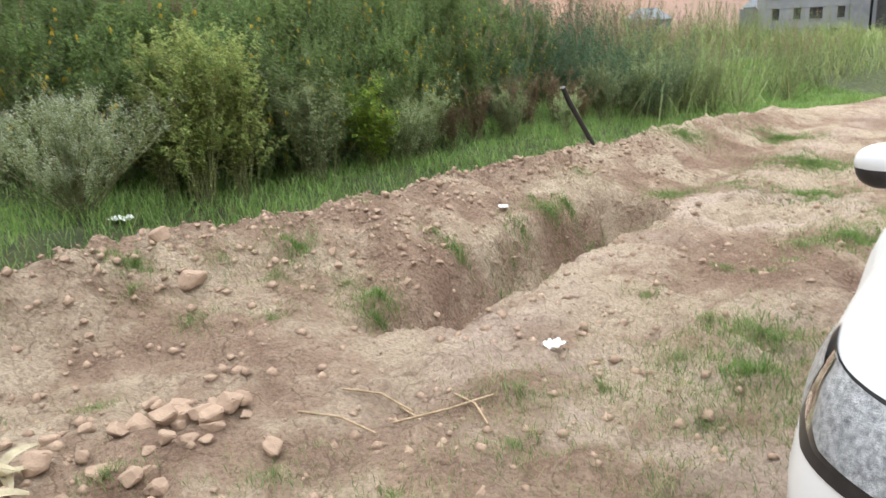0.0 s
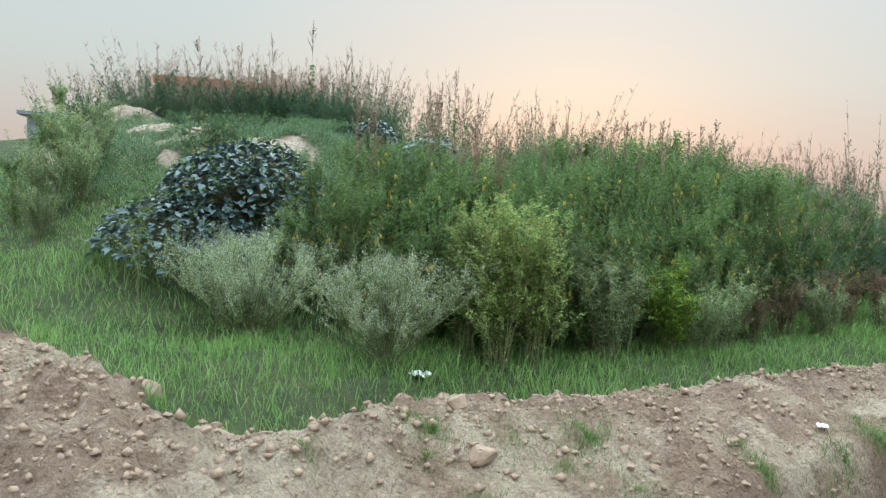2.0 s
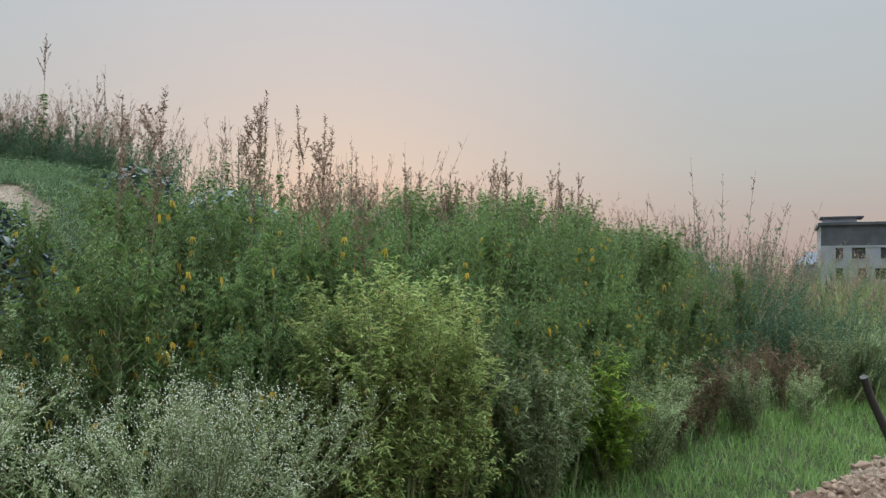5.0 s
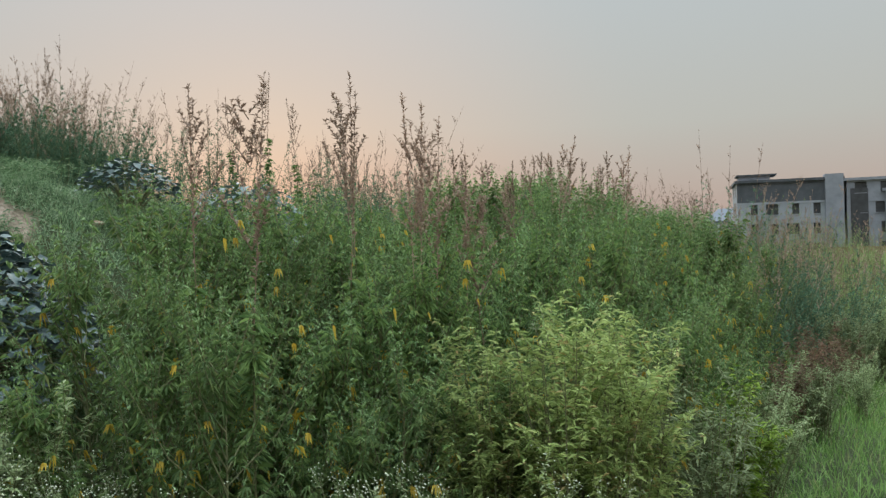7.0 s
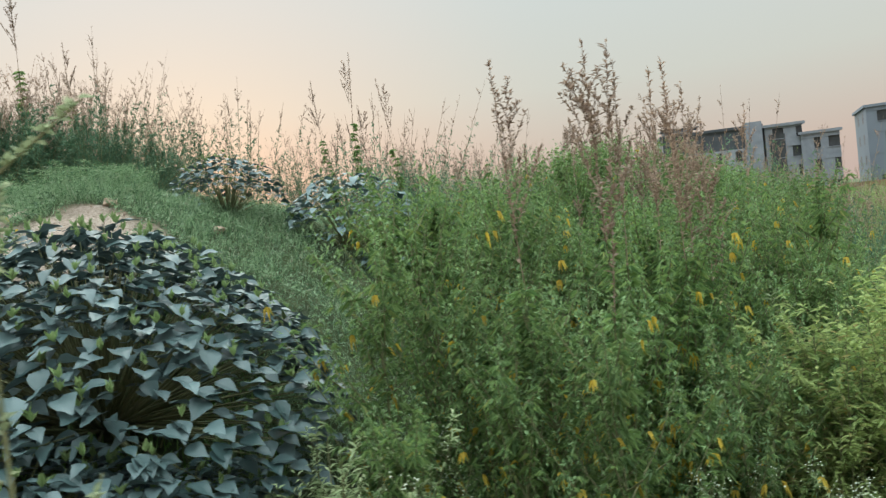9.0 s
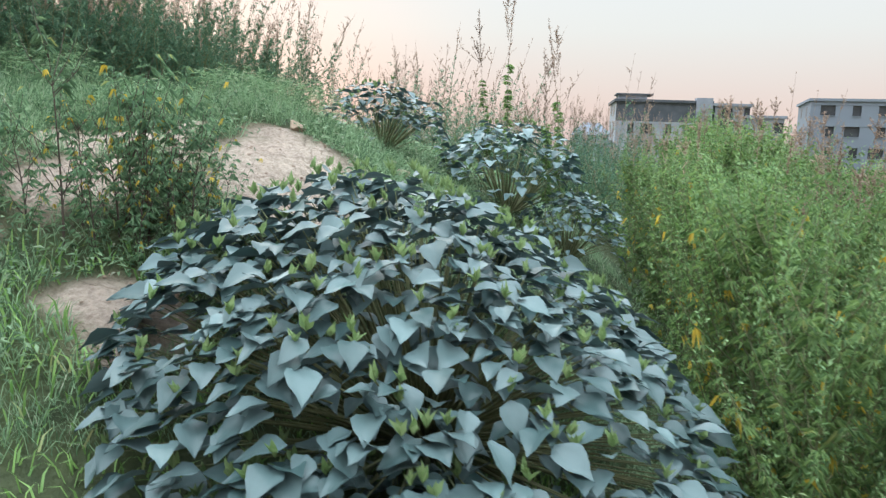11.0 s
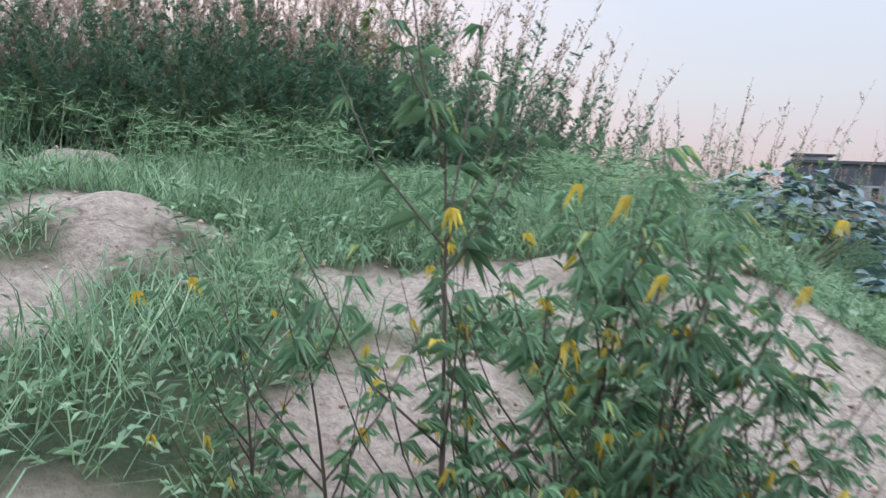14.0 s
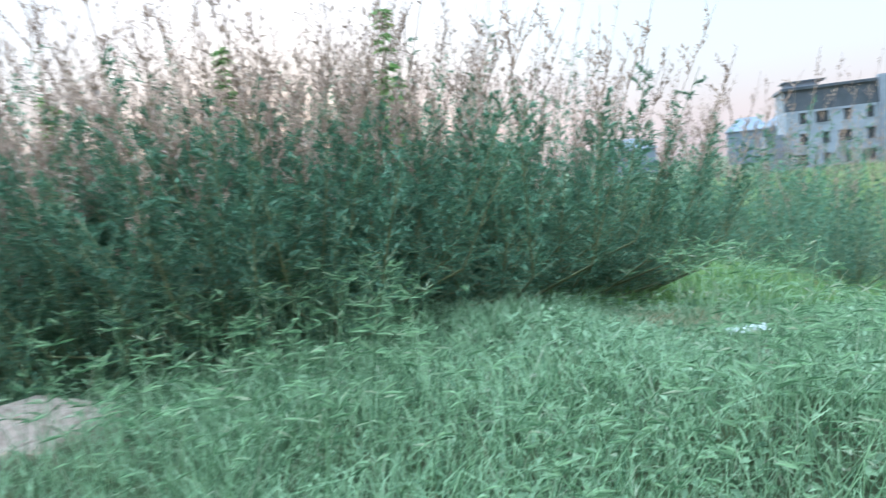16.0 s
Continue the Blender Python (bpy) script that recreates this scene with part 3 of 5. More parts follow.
def leafy_bush(name, height, spread_r, stems, leaf, lsize, lwidth, seed, flowers=0, per=26, tilt=(35, 85), label="", stem_mat=None):
    """A loose bush of thin stems with leaves along them, and blossom on top where flowers is set."""
    global RNG
    RNG = np.random.default_rng(seed)
    ob = empty(name)
    way = spread(stems, *tilt)
    ln = height * RNG.uniform(0.65, 1.05, stems) / np.maximum(way[:, 2], 0.55)
    foot = RNG.normal(0, 0.05, (stems, 3)) * [1, 1, 0]
    end = foot + way * ln[:, None] * [spread_r, spread_r, 1]
    st = [rods(foot, end, 0.006, 0.0015, 4)]
    k = 7
    u = RNG.uniform(0.25, 0.95, (stems, k, 1))
    tb = (foot[:, None] + (end - foot)[:, None] * u).reshape(-1, 3)
    tw = unit(np.repeat(way, k, 0) * 0.6 + spread(len(tb), 20, 70))
    te = tb + tw * height * RNG.uniform(0.12, 0.28, (len(tb), 1))
    st.append(rods(tb, te, 0.002, 0.0009, 3))
    part("stem", joined(*st), stem_mat or STEM, ob)
    A, B = np.concatenate([foot, tb]), np.concatenate([end, te])
    q = (A[:, None] + (B - A)[:, None] * (0.12 + 0.88 * RNG.random((len(A), per, 1)))).reshape(-1, 3)
    part("foliage", leaves(q, spread(len(q), -25, 45), lsize * RNG.uniform(0.5, 1.2, len(q)), lwidth * RNG.uniform(0.6, 1.1, len(q)), 0.2, 0.2), leaf, ob)
    if flowers:
        E = np.concatenate([end, te])
        f = np.repeat(E, flowers, 0) + RNG.normal(0, 0.028, (len(E) * flowers, 3)) + [0, 0, 0.02]
        near = np.repeat(E, flowers, 0) - [0, 0, 0.03]
        d = 0.0037 * RNG.uniform(0.6, 1.3, (len(f), 1))
        oct_v = np.array([[1, 0, 0], [-1, 0, 0], [0, 1, 0], [0, -1, 0], [0, 0, 0.8], [0, 0, -0.8]], float)
        v = (f[:, None] + oct_v[None] * d[:, None]).reshape(-1, 3)
        of = np.array([[0, 2, 4], [2, 1, 4], [1, 3, 4], [3, 0, 4], [2, 0, 5], [1, 2, 5], [3, 1, 5], [0, 3, 5]])
        part("blossom", (v, (np.arange(len(f))[:, None, None] * 6 + of[None]).reshape(-1, 3)), FLOWER, ob, "tiny white flower heads")
        part("flower_stalk", rods(near[::3], f[::3], 0.0011, 0.0008, 3), PALE_LEAF, ob)
    return tagged(ob, label, "bush")


def broad_leaf_mesh():
    """One broad, pointed, wavy leaf, 1 long along +x."""
    u = np.linspace(0, 1, 6)
    w = np.array([0.04, 0.30, 0.36, 0.27, 0.12, 0.0])
    rows = []
    for i, t in enumerate(u):
        for s in (-1, -0.5, 0, 0.5, 1):
            rows.append((t, s * w[i], 0.16 * abs(s) * w[i] * 2 - 0.24 * t * t + 0.035 * abs(s) * math.sin(t * 11 + s * 2)))
    q = [(i * 5 + j, i * 5 + j + 1, i * 5 + j + 6, i * 5 + j + 5) for i in range(5) for j in range(4)]
    return np.array(rows), np.array(q)


def broad_bush(height, radius, count, seed, size=0.13, label="", single=0, spot=None):
    """A dome of broad blue-green leaves on forked stems, each leaf a part where the bush is near."""
    global RNG
    RNG = np.random.default_rng(seed)
    ob = empty("thornapple_bush")
    lv, lq = broad_leaf_mesh()
    az = RNG.uniform(0, 2 * np.pi, count)
    r = RNG.random(count) ** 0.5
    dome = np.sqrt(np.clip(1 - r ** 2.2, 0.0, 1))
    layer = np.where(RNG.random(count) < 0.7, RNG.uniform(0.86, 1.04, count), RNG.uniform(0.45, 0.86, count))
    p = np.stack([np.cos(az) * r * radius, np.sin(az) * r * radius, height * (0.12 + 0.88 * dome * layer) + RNG.normal(0, 0.02, count)], 1)
    if spot:
        p[:, 2] += 0.45 * (tz(spot[0] + p[:, 0], spot[1] + p[:, 1]) - float(tz(*spot)))
    yaw = az + RNG.normal(0, 0.8, count)
    pit = np.radians(RNG.normal(3, 13, count) - 8 * r)
    rol = RNG.normal(0, 0.25, count)
    sz = size * RNG.uniform(0.6, 1.15, count)
    cy, sy, cp, sp, cr, sr = np.cos(yaw), np.sin(yaw), np.cos(pit), np.sin(pit), np.cos(rol), np.sin(rol)
    fx = np.stack([cy * cp, sy * cp, sp], 1)
    sd = np.stack([-sy, cy, 0 * cy], 1)
    up = np.cross(fx, sd)
    sd, up = sd * cr[:, None] + up * sr[:, None], up * cr[:, None] - sd * sr[:, None]
    v = p[:, None] + sz[:, None, None] * (lv[None, :, :1] * fx[:, None] + lv[None, :, 1:2] * sd[:, None] + lv[None, :, 2:] * up[:, None])
    f = (np.arange(count)[:, None, None] * len(lv) + lq[None]).reshape(-1, 4)
    f = f[single * len(lq):]
    smooth(tagged(part("foliage", (v.reshape(-1, 3), f), DATURA, ob, "broad blue-green pointed leaves"), kind="stuff"))
    leaf_mesh = None
    for i in range(single):
        if leaf_mesh is None:
            lf = smooth(part("leaf", (lv, lq), DATURA, ob))
            leaf_mesh = lf.data
        else:
            lf = new("leaf", leaf_mesh)
            lf.parent = ob
        lf.matrix_local = Matrix(((*[fx[i, 0] * sz[i], sd[i, 0] * sz[i], up[i, 0] * sz[i]], p[i, 0]), (*[fx[i, 1] * sz[i], sd[i, 1] * sz[i], up[i, 1] * sz[i]], p[i, 1]),
                                  (*[fx[i, 2] * sz[i], sd[i, 2] * sz[i], up[i, 2] * sz[i]], p[i, 2]), (0, 0, 0, 1)))
    p4 = p[::5]
    hub = np.stack([p4[:, 0] * 0.55, p4[:, 1] * 0.55, p4[:, 2] * 0.55], 1)
    part("stem", joined(rods(hub * [0.2, 0.2, 0.0], hub, 0.007, 0.005, 4), rods(hub, p4, 0.004, 0.0018, 3)), STEM, ob)
    k = count // 8
    top = p[np.argsort(-layer)[:k]] + [0, 0, 0.02]
    b = np.repeat(top, 5, 0)
    tagged(part("young_shoot", leaves(b, spread(len(b), 45, 88), RNG.uniform(0.03, 0.055, len(b)), 0.018, 0.35, 0.02), SHOOT, ob, "pale green young shoots"), kind="stuff")
    return tagged(ob, label or "spreading broad-leaved bush with blue-green leaves on the bank", "bush")


def blades(x, y, height, width, lean=0.45, name="grass", material=None, label="", z=None):
    """Loose grass, one object: bent tapering blades."""
    k = len(x)
    z = tz(x, y) if z is None else z
    b = np.stack([x, y, z - 0.01], 1)
    az = RNG.uniform(0, 2 * np.pi, k)
    d = np.stack([np.cos(az), np.sin(az), np.zeros(k)], 1)
    h = np.broadcast_to(height, k)[:, None] * RNG.uniform(0.5, 1.25, (k, 1))
    ln = lean * RNG.uniform(0.2, 1.3, (k, 1))
    fc = RNG.uniform(0, 2 * np.pi, k)
    side = np.stack([np.cos(fc), np.sin(fc), np.zeros(k)], 1) * (np.broadcast_to(width, k)[:, None] / 2)
    mid = b + d * h * ln * 0.35 + [0, 0, 1] * h * 0.6
    tip = b + d * h * ln + [0, 0, 1] * h * (1.0 - 0.28 * ln)
    v = np.stack([b - side, b + side, mid + side * 0.8, mid - side * 0.8, tip], 1).reshape(-1, 3)
    i = np.arange(k)[:, None] * 5
    f = np.concatenate([i + [0, 1, 2], i + [0, 2, 3], i + [3, 2, 4]], 0)
    return tagged(part(name, (v, f), material), label, "grass", kind="stuff")


def scatter(x0, x1, y0, y1, k):
    return RNG.uniform(x0, x1, k), RNG.uniform(y0, y1, k)


WEED_X, WEED_Y = [-3.2, -2.4, -1, 0, 1, 2, 4, 6, 9, 14], [7.2, 7.0, 7.3, 7.8, 8.7, 9.9, 12.2, 14.2, 17, 20]


def weed_y(x):
    return np.interp(x, WEED_X, WEED_Y)


# hemp weeds: a few kinds, then copies over the bank
kinds = [hemp(1.45, 44, 0, 6, 11, tip=16), hemp(1.3, 42, 0, 10, 12, tip=16), hemp(1.6, 46, 0, 6, 13, tip=16), hemp(1.65, 42, 0.55, 3, 14, tip=16), hemp(1.15, 40, 0, 12, 15, tip=16)]
pick = random.Random(5)
spots_used = []
tries = 0
while len(spots_used) < 190 and tries < 20000:
    tries += 1
    x = pick.uniform(-3.1, 5.0)
    y = weed_y(x) + pick.uniform(-0.1, 3.6) ** 1.0 if x < 2.5 else weed_y(x) + pick.uniform(0, 2.2)
    left = np.interp(y, [7, 8.4, 9.6, 11.5], [-3.05, -2.5, -1.7, -0.9])
    if x < left or y > 12.6 or any((x - a) ** 2 + (y - b) ** 2 < 0.052 for a, b in spots_used):
        continue
    spots_used.append((x, y))
first = set()
for i, (x, y) in enumerate(spots_used):
    depth = y - weed_y(x)
    kind = pick.choice([0, 1, 2, 4] if depth < 0.8 else [0, 0, 2, 2, 2, 1] if depth < 1.6 else [0, 2, 2, 3, 3])
    size = pick.uniform(0.85, 1.08) * (0.86 if depth < 0.35 else 0.86 if depth > 1.5 and x < -0.6 else 1.02)
    src = kinds[kind]
    crest = float(np.interp(x, [-2.6, -1.0, 1.0, 3.0], [2.25, 2.5, 2.85, 3.0]))
    size = max(0.35, min(size, (crest - float(tz(x, y))) / (1.45, 1.3, 1.6, 1.8, 1.15)[kind]))
    if kind not in first:
        first.add(kind)
        src.matrix_world = at_ground(x, y, pick.uniform(0, 360), 1)
        src.scale = (size,) * 3
    else:
        place(src, x, y, pick.uniform(0, 360), size, pick.uniform(-6, 6))

# tall feathery weeds along the mound and behind
near_feathers = [feather_weed(0.86, 0.8, 36, 0.32, 21, 38, 34, tilt=(16, 82)), feather_weed(0.84, 1.0, 34, 0.36, 22, 38, 34, tilt=(16, 82))]
feathers = [feather_weed(1.3, 0.75, 26, 0.42, 24, 24, 10, tilt=(32, 86)), feather_weed(1.15, 0.85, 26, 0.48, 25, 24, 10, tilt=(32, 86)), feather_weed(1.0, 0.65, 16, 0, 26, 16, 6)]
field_kinds = [feather_weed(1.55, 0.6, 18, 0, 27, 16, 6, FIELD, "pale green feathery weed at the edge of the field"), feather_weed(1.35, 0.75, 18, 0.25, 28, 16, 6, FIELD, "pale green feathery weed at the edge of the field")]


def sow(kinds_list, places):
    for i, (x, y, s) in enumerate(places):
        src = kinds_list[i % len(kinds_list)]
        if i < len(kinds_list):
            src.matrix_world = at_ground(x, y, 40 * i, 1)
            src.scale = (s,) * 3
        else:
            place(src, x, y, pick.uniform(0, 360), s, pick.uniform(-8, 8))


def strewn(k, x0, x1, y0, y1, s0, s1):
    return [(pick.uniform(x0, x1), pick.uniform(y0, y1), pick.uniform(s0, s1)) for _ in range(k)]


sow(near_feathers, strewn(16, -8.6, -4.5, 11.75, 12.7, 0.85, 1.1) + [(-4.35, 12.1, 0.95), (-4.9, 11.95, 1.0), (-5.6, 11.9, 1.05), (-6.3, 11.95, 1.0), (-3.95, 12.2, 0.9), (-4.1, 12.5, 0.95), (-3.6, 12.45, 0.75), (-5.25, 12.0, 1.0)] + strewn(8, -7.2, -4.4, 11.65, 12.0, 0.6, 0.8))
sow(feathers, strewn(18, -9.5, -4.0, 12.9, 14.2, 0.85, 1.05) + strewn(20, -9.5, -3.4, 14.0, 16.5, 1.1, 1.3) + strewn(10, -2.4, -0.5, 11.3, 13.4, 0.5, 0.75) + strewn(18, -0.5, 3.2, 10.6, 13.4, 0.8, 1.0)
    + strewn(14, 4.0, 6.4, 12.6, 15.4, 1.0, 1.3) + strewn(10, 1.5, 4.2, 12.4, 15, 0.9, 1.1) + strewn(24, -2.6, 7, 15, 18.5, 1.1, 1.3) + [(5.2, 15.0, 1.5), (4.8, 14.6, 1.4), (5.7, 15.2, 1.4), (4.4, 14.2, 1.3), (-1.5, 15.0, 0.8), (-0.7, 15.3, 0.8), (0.3, 15.7, 0.9)])
sow(field_kinds, strewn(26, 6.0, 9.5, 13.4, 18, 0.8, 1.1) + strewn(30, 8, 16, 15.5, 24, 0.85, 1.15) + strewn(14, 14, 30, 22, 34, 0.9, 1.2))

# single bushes
white = leafy_bush("white_flowered_bush", 0.98, 0.78, 66, PALE_LEAF, 0.035, 0.010, 31, flowers=20, per=24, tilt=(28, 85), label="pale bush with clouds of tiny white flowers in the grass")
white.matrix_world = at_ground(-1.72, 6.35)
white.scale = (0.82, 0.82, 0.92)
for x, y, s in ((-3.02, 6.55, 0.92), (-3.5, 6.95, 0.6)):
    place(white, x, y, pick.uniform(0, 360), s)
amar = leafy_bush("amaranth_bush", 1.5, 0.34, 34, AMAR, 0.05, 0.015, 32, per=40, tilt=(55, 88), label="upright yellow-green amaranth bush with drooping leaves")
amar.matrix_world = at_ground(-0.85, 7.0)
place(amar, -0.5, 7.25, 120, 0.95)
place(amar, -1.15, 7.2, 70, 0.9)
lime = leafy_bush("lime_green_bush", 0.95, 0.55, 26, LIME, 0.06, 0.022, 33, per=18, tilt=(45, 88), label="bright lime-green leafy bush in front of the weeds")
lime.matrix_world = at_ground(0.86, 8.4)
rust = leafy_bush("dry_weed", 0.75, 0.6, 18, RUST, 0.04, 0.014, 34, per=14, tilt=(45, 88), label="dried rust-brown weed at the edge of the grass")
rust.matrix_world = at_ground(2.4, 9.9)
for x, y, s in ((2.9, 10.3, 1.1), (3.4, 10.9, 1.0), (4.0, 11.3, 1.15), (4.5, 11.5, 0.9), (2.0, 9.6, 0.8)):
    place(rust, x, y, pick.uniform(0, 360), s)
pale = leafy_bush("grey_green_weed", 0.95, 0.5, 24, PALE_LEAF, 0.045, 0.012, 35, flowers=0, per=24, tilt=(45, 88), label="grey-green leafy weed in front of the taller weeds")
pale.matrix_world = at_ground(1.5, 9.0)
for x, y, s in ((0.2, 7.8, 1.2), (0.0, 8.1, 1.35), (2.9, 10.0, 0.8), (3.9, 10.6, 0.7), (5.1, 12.0, 1.1), (5.8, 12.4, 1.2), (6.6, 13.1, 1.2), (7.4, 13.7, 1.2), (8.2, 14.3, 1.2), (1.2, 8.6, 0.8), (-3.1, 7.3, 0.9)):
    place(pale, x, y, pick.uniform(0, 360), s)

# broad-leaved bushes
broad = broad_bush(0.74, 0.95, 1900, 41, 0.105, single=300, spot=(-3.84, 8.22))
broad.matrix_world = at_ground(-3.84, 8.22, 0)
b1 = broad_bush(0.6, 0.75, 950, 43, 0.095, spot=(-4.25, 7.35))
b1.matrix_world = at_ground(-4.25, 7.35, 0)
place(b1, -3.62, 7.5, 0, 0.75)
b2 = broad_bush(0.6, 0.5, 320, 42, 0.10)
b2.matrix_world = at_ground(-3.1, 10.75, 0)
b2.scale = (0.8, 0.8, 0.72)
for x, y, s in ((-2.2, 10.65, 1.0), (-1.85, 10.4, 0.75)):
    place(b2, x, y, pick.uniform(0, 360), s)

# the young hemp with the dark stem beside the path on the mound
young = hemp(0.74, 14, 0, 2, 51, 0.85, 3, 0.5, YOUNG, DARKSTEM, 5, 1.2)
low_young = hemp(0.42, 12, 0, 3, 52, 0.78, 3, 0.5, YOUNG, DARKSTEM, 6, 1.7)
young.matrix_world = at_ground(-4.9, 9.01)
tagged(young, "slender hemp weed with a dark stem and yellow leaves")
low_young.matrix_world = at_ground(-4.72, 9.05)
tagged(low_young, "low hemp weed with drooping leaves, yellow near the ground")
for x, y, s in ((-4.62, 9.03, 1.1), (-4.55, 9.1, 1.0), (-4.47, 9.04, 0.95), (-4.4, 9.1, 0.85), (-4.8, 8.95, 0.8), (-4.66, 8.93, 0.75), (-4.53, 8.95, 0.75), (-5.02, 9.12, 0.9), (-5.12, 9.2, 0.8), (-4.62, 9.18, 1.1), (-4.84, 9.1, 0.95), (-4.5, 9.2, 1.05), (-4.68, 9.1, 1.15), (-4.36, 9.02, 0.7)):
    place(low_young, x, y, pick.uniform(0, 360), s)

# green weeds left of the path
for x, y, s in ((-5.85, 8.1, 0.85), (-6.1, 8.5, 0.95), (-5.8, 7.4, 0.65), (-6.3, 9.1, 0.95), (-6.0, 7.8, 0.9), (-6.6, 8.8, 1.0)):
    place(pale, x, y, pick.uniform(0, 360), s)
for x, y, s in ((-6.3, 7.6, 0.6), (-6.5, 8.2, 0.65), (-6.4, 8.6, 0.6), (-6.9, 9.2, 0.7)):
    place(kinds[1], x, y, pick.uniform(0, 360), s)


def tall_stalk(height, seed):
    """A single tall bare stalk that ends in a large seed plume."""
    global RNG
    RNG = np.random.default_rng(seed)
    ob = empty("plumed_stalk")
    part("stem", rods([(0, 0, 0)], [(0.02, 0.01, height - 0.85)], 0.006, 0.003, 5), STEM, ob)
    q = np.array([0.02, 0.01, 1.0]) * RNG.uniform(0.35, 0.98, (60, 1)) * [1, 1, height - 0.85]
    part("foliage", fans(q, spread(60, -10, 40), 0.08, 0.014, 5), HEMP, ob)
    seed_spikes(ob, (0.02, 0.01, height - 0.85), 0.8, 13)
    return tagged(ob, "tall single stalk with a large dry brown seed plume", "weed", "plumed stalks above the weeds")


stalks = [tall_stalk(2.42, 71), tall_stalk(2.15, 72), tall_stalk(2.3, 73)]
sow(stalks, [(-2.36, 7.3, 0.98), (-2.13, 7.08, 1.14), (-1.36, 7.66, 1.1), (-1.5, 7.8, 1.1), (-1.2, 7.75, 1.16), (-1.05, 7.9, 1.02), (-1.65, 7.7, 1.05), (-0.9, 7.85, 1.05), (-1.3, 7.95, 1.1), (0.77, 9.73, 1.08), (0.3, 9.9, 0.98), (-0.1, 9.6, 1.0), (0.0, 9.7, 1.05), (-2.06, 10.36, 0.62), (-2.2, 10.9, 0.6), (-1.7, 10.7, 0.7),
             (2.2, 11.4, 0.9), (2.8, 11.9, 0.85), (-1.95, 11.1, 0.7), (-5.9, 12.4, 0.85), (-5.2, 12.3, 0.8), (-4.6, 12.3, 0.85), (-6.5, 12.5, 0.9), (-4.4, 13.5, 0.8), (4.9, 13.2, 0.85), (5.4, 14.2, 0.9)])

# the amaranth stalk close to the path
def flower_stalk(height, seed):
    global RNG
    RNG = np.random.default_rng(seed)
    ob = empty("amaranth_stalk")
    n0 = 17
    z = np.linspace(0.3, 0.9, n0) * height
    a = np.stack([z * 0, z * 0, z], 1)
    w = spread(n0, 22, 45)
    ln = 0.46 * (1.1 - z / height) + 0.06
    b = a + w * ln[:, None] + [0, 0, 0.05]
    A = np.concatenate([[[0, 0, 0.0]], a])
    B = np.concatenate([[[0.01, 0, height]], b])
    part("stem", rods(A, B, np.concatenate([[0.007], [0.0025] * n0]), 0.0012, 5), STEM, ob)
    k = 48
    u = np.round(RNG.uniform(0.25, 1, (len(A), k, 1)) * 9) / 9 + RNG.normal(0, 0.012, (len(A), k, 1))
    q = (A[:, None] + (B - A)[:, None] * u).reshape(-1, 3)
    spikes = part("flower_spike", leaves(q, spread(len(q), -20, 70), RNG.uniform(0.010, 0.022, len(q)), 0.010, 0.3, 0.1), SPIKE, ob, "pale green flower spikes")
    tagged(spikes, kind="stuff")
    q = A[1:12] - [0, 0, 0.01]
    q = np.repeat(q, 4, 0)
    part("foliage", leaves(q, spread(len(q), -30, 25), 0.10, 0.012, 0.2, 0.4), HEMP, ob)
    return tagged(ob, "upright weed stalk with whorled pale flower spikes", "weed")


stalk = flower_stalk(2.05, 61)
stalk.matrix_world = at_ground(-3.69, 5.81)

# ---------------------------------------------------------------- grass
RNG = np.random.default_rng(99)
x, y = scatter(-9, 14, 4, 20, 330000)
e, wy = edge_y(x), weed_y(x)
keep = (y > e + 0.02) & (y < np.where(x < -3.1, 9.0, wy + 0.6)) & (RNG.random(len(x)) < np.clip(1.3 - (y - e) * 0.10, 0.4, 1) * (0.55 + 0.9 * (vnoise(x, y, 1.3) + 0.5)))
keep &= spots(x, y) < 0.5
x, y = x[keep], y[keep]
far = np.hypot(x, y)
tall = 0.08 + 0.08 * (vnoise(x, y, 0.9) + 0.5) + 0.12 * (vnoise(x, y, 3) + 0.4)
tall = np.where((x < -3.6) & (y > 7), tall * 0.5, tall)
blades(x, y, np.clip(tall, 0.05, 0.4), 0.004 + 0.0004 * far, 0.9, "verge_grass", GRASS, "lush green grass between the spoil bank and the weeds")
x, y = scatter(-7.5, -1.0, 8.2, 12.4, 150000)
left = np.interp(y, [7, 8.4, 9.6, 11.5], [-3.05, -2.5, -1.7, -0.9])
keep = (x < left + 0.3) & (spots(x, y) < 0.45 - 0.3 * RNG.random(len(x)) ** 3) & (RNG.random(len(x)) < 0.2 + 1.1 * (vnoise(x, y, 2.2) + 0.5)) & ((x > -6.6) | (RNG.random(len(x)) < 0.5)) & ((x < -3) | (RNG.random(len(x)) < 0.6))
x, y = x[keep], y[keep]
blades(x, y, 0.05 + 0.09 * (vnoise(x, y, 1.2) + 0.5) + 0.22 * np.clip(vnoise(x, y, 5.5), 0, 1), 0.0034, 1.3, "mound_grass", MGRASS, "tangled grey-green grass over the top of the mound")
x, y = scatter(5.5, 60, 12, 80, 60000)
keep = (y > edge_y(x) + 0.3) & (y > 11 + 0.75 * (x - 5))
x, y = x[keep], y[keep]
blades(x, y, 1.0, 0.010 + 0.0008 * np.hypot(x, y), 0.9, "field_weeds", FIELD, "pale green overgrown field reaching to the buildings")
x, y = scatter(-40, 8, 12, 60, 36000)
keep = y > np.where(x < -3.9, 15, 12.2)
x, y = x[keep], y[keep]
blades(x, y, np.where(y < 19, 0.22, 0.75), 0.006 + 0.0007 * y, 0.8, "far_weeds", FIELD, "pale weeds behind the mound")

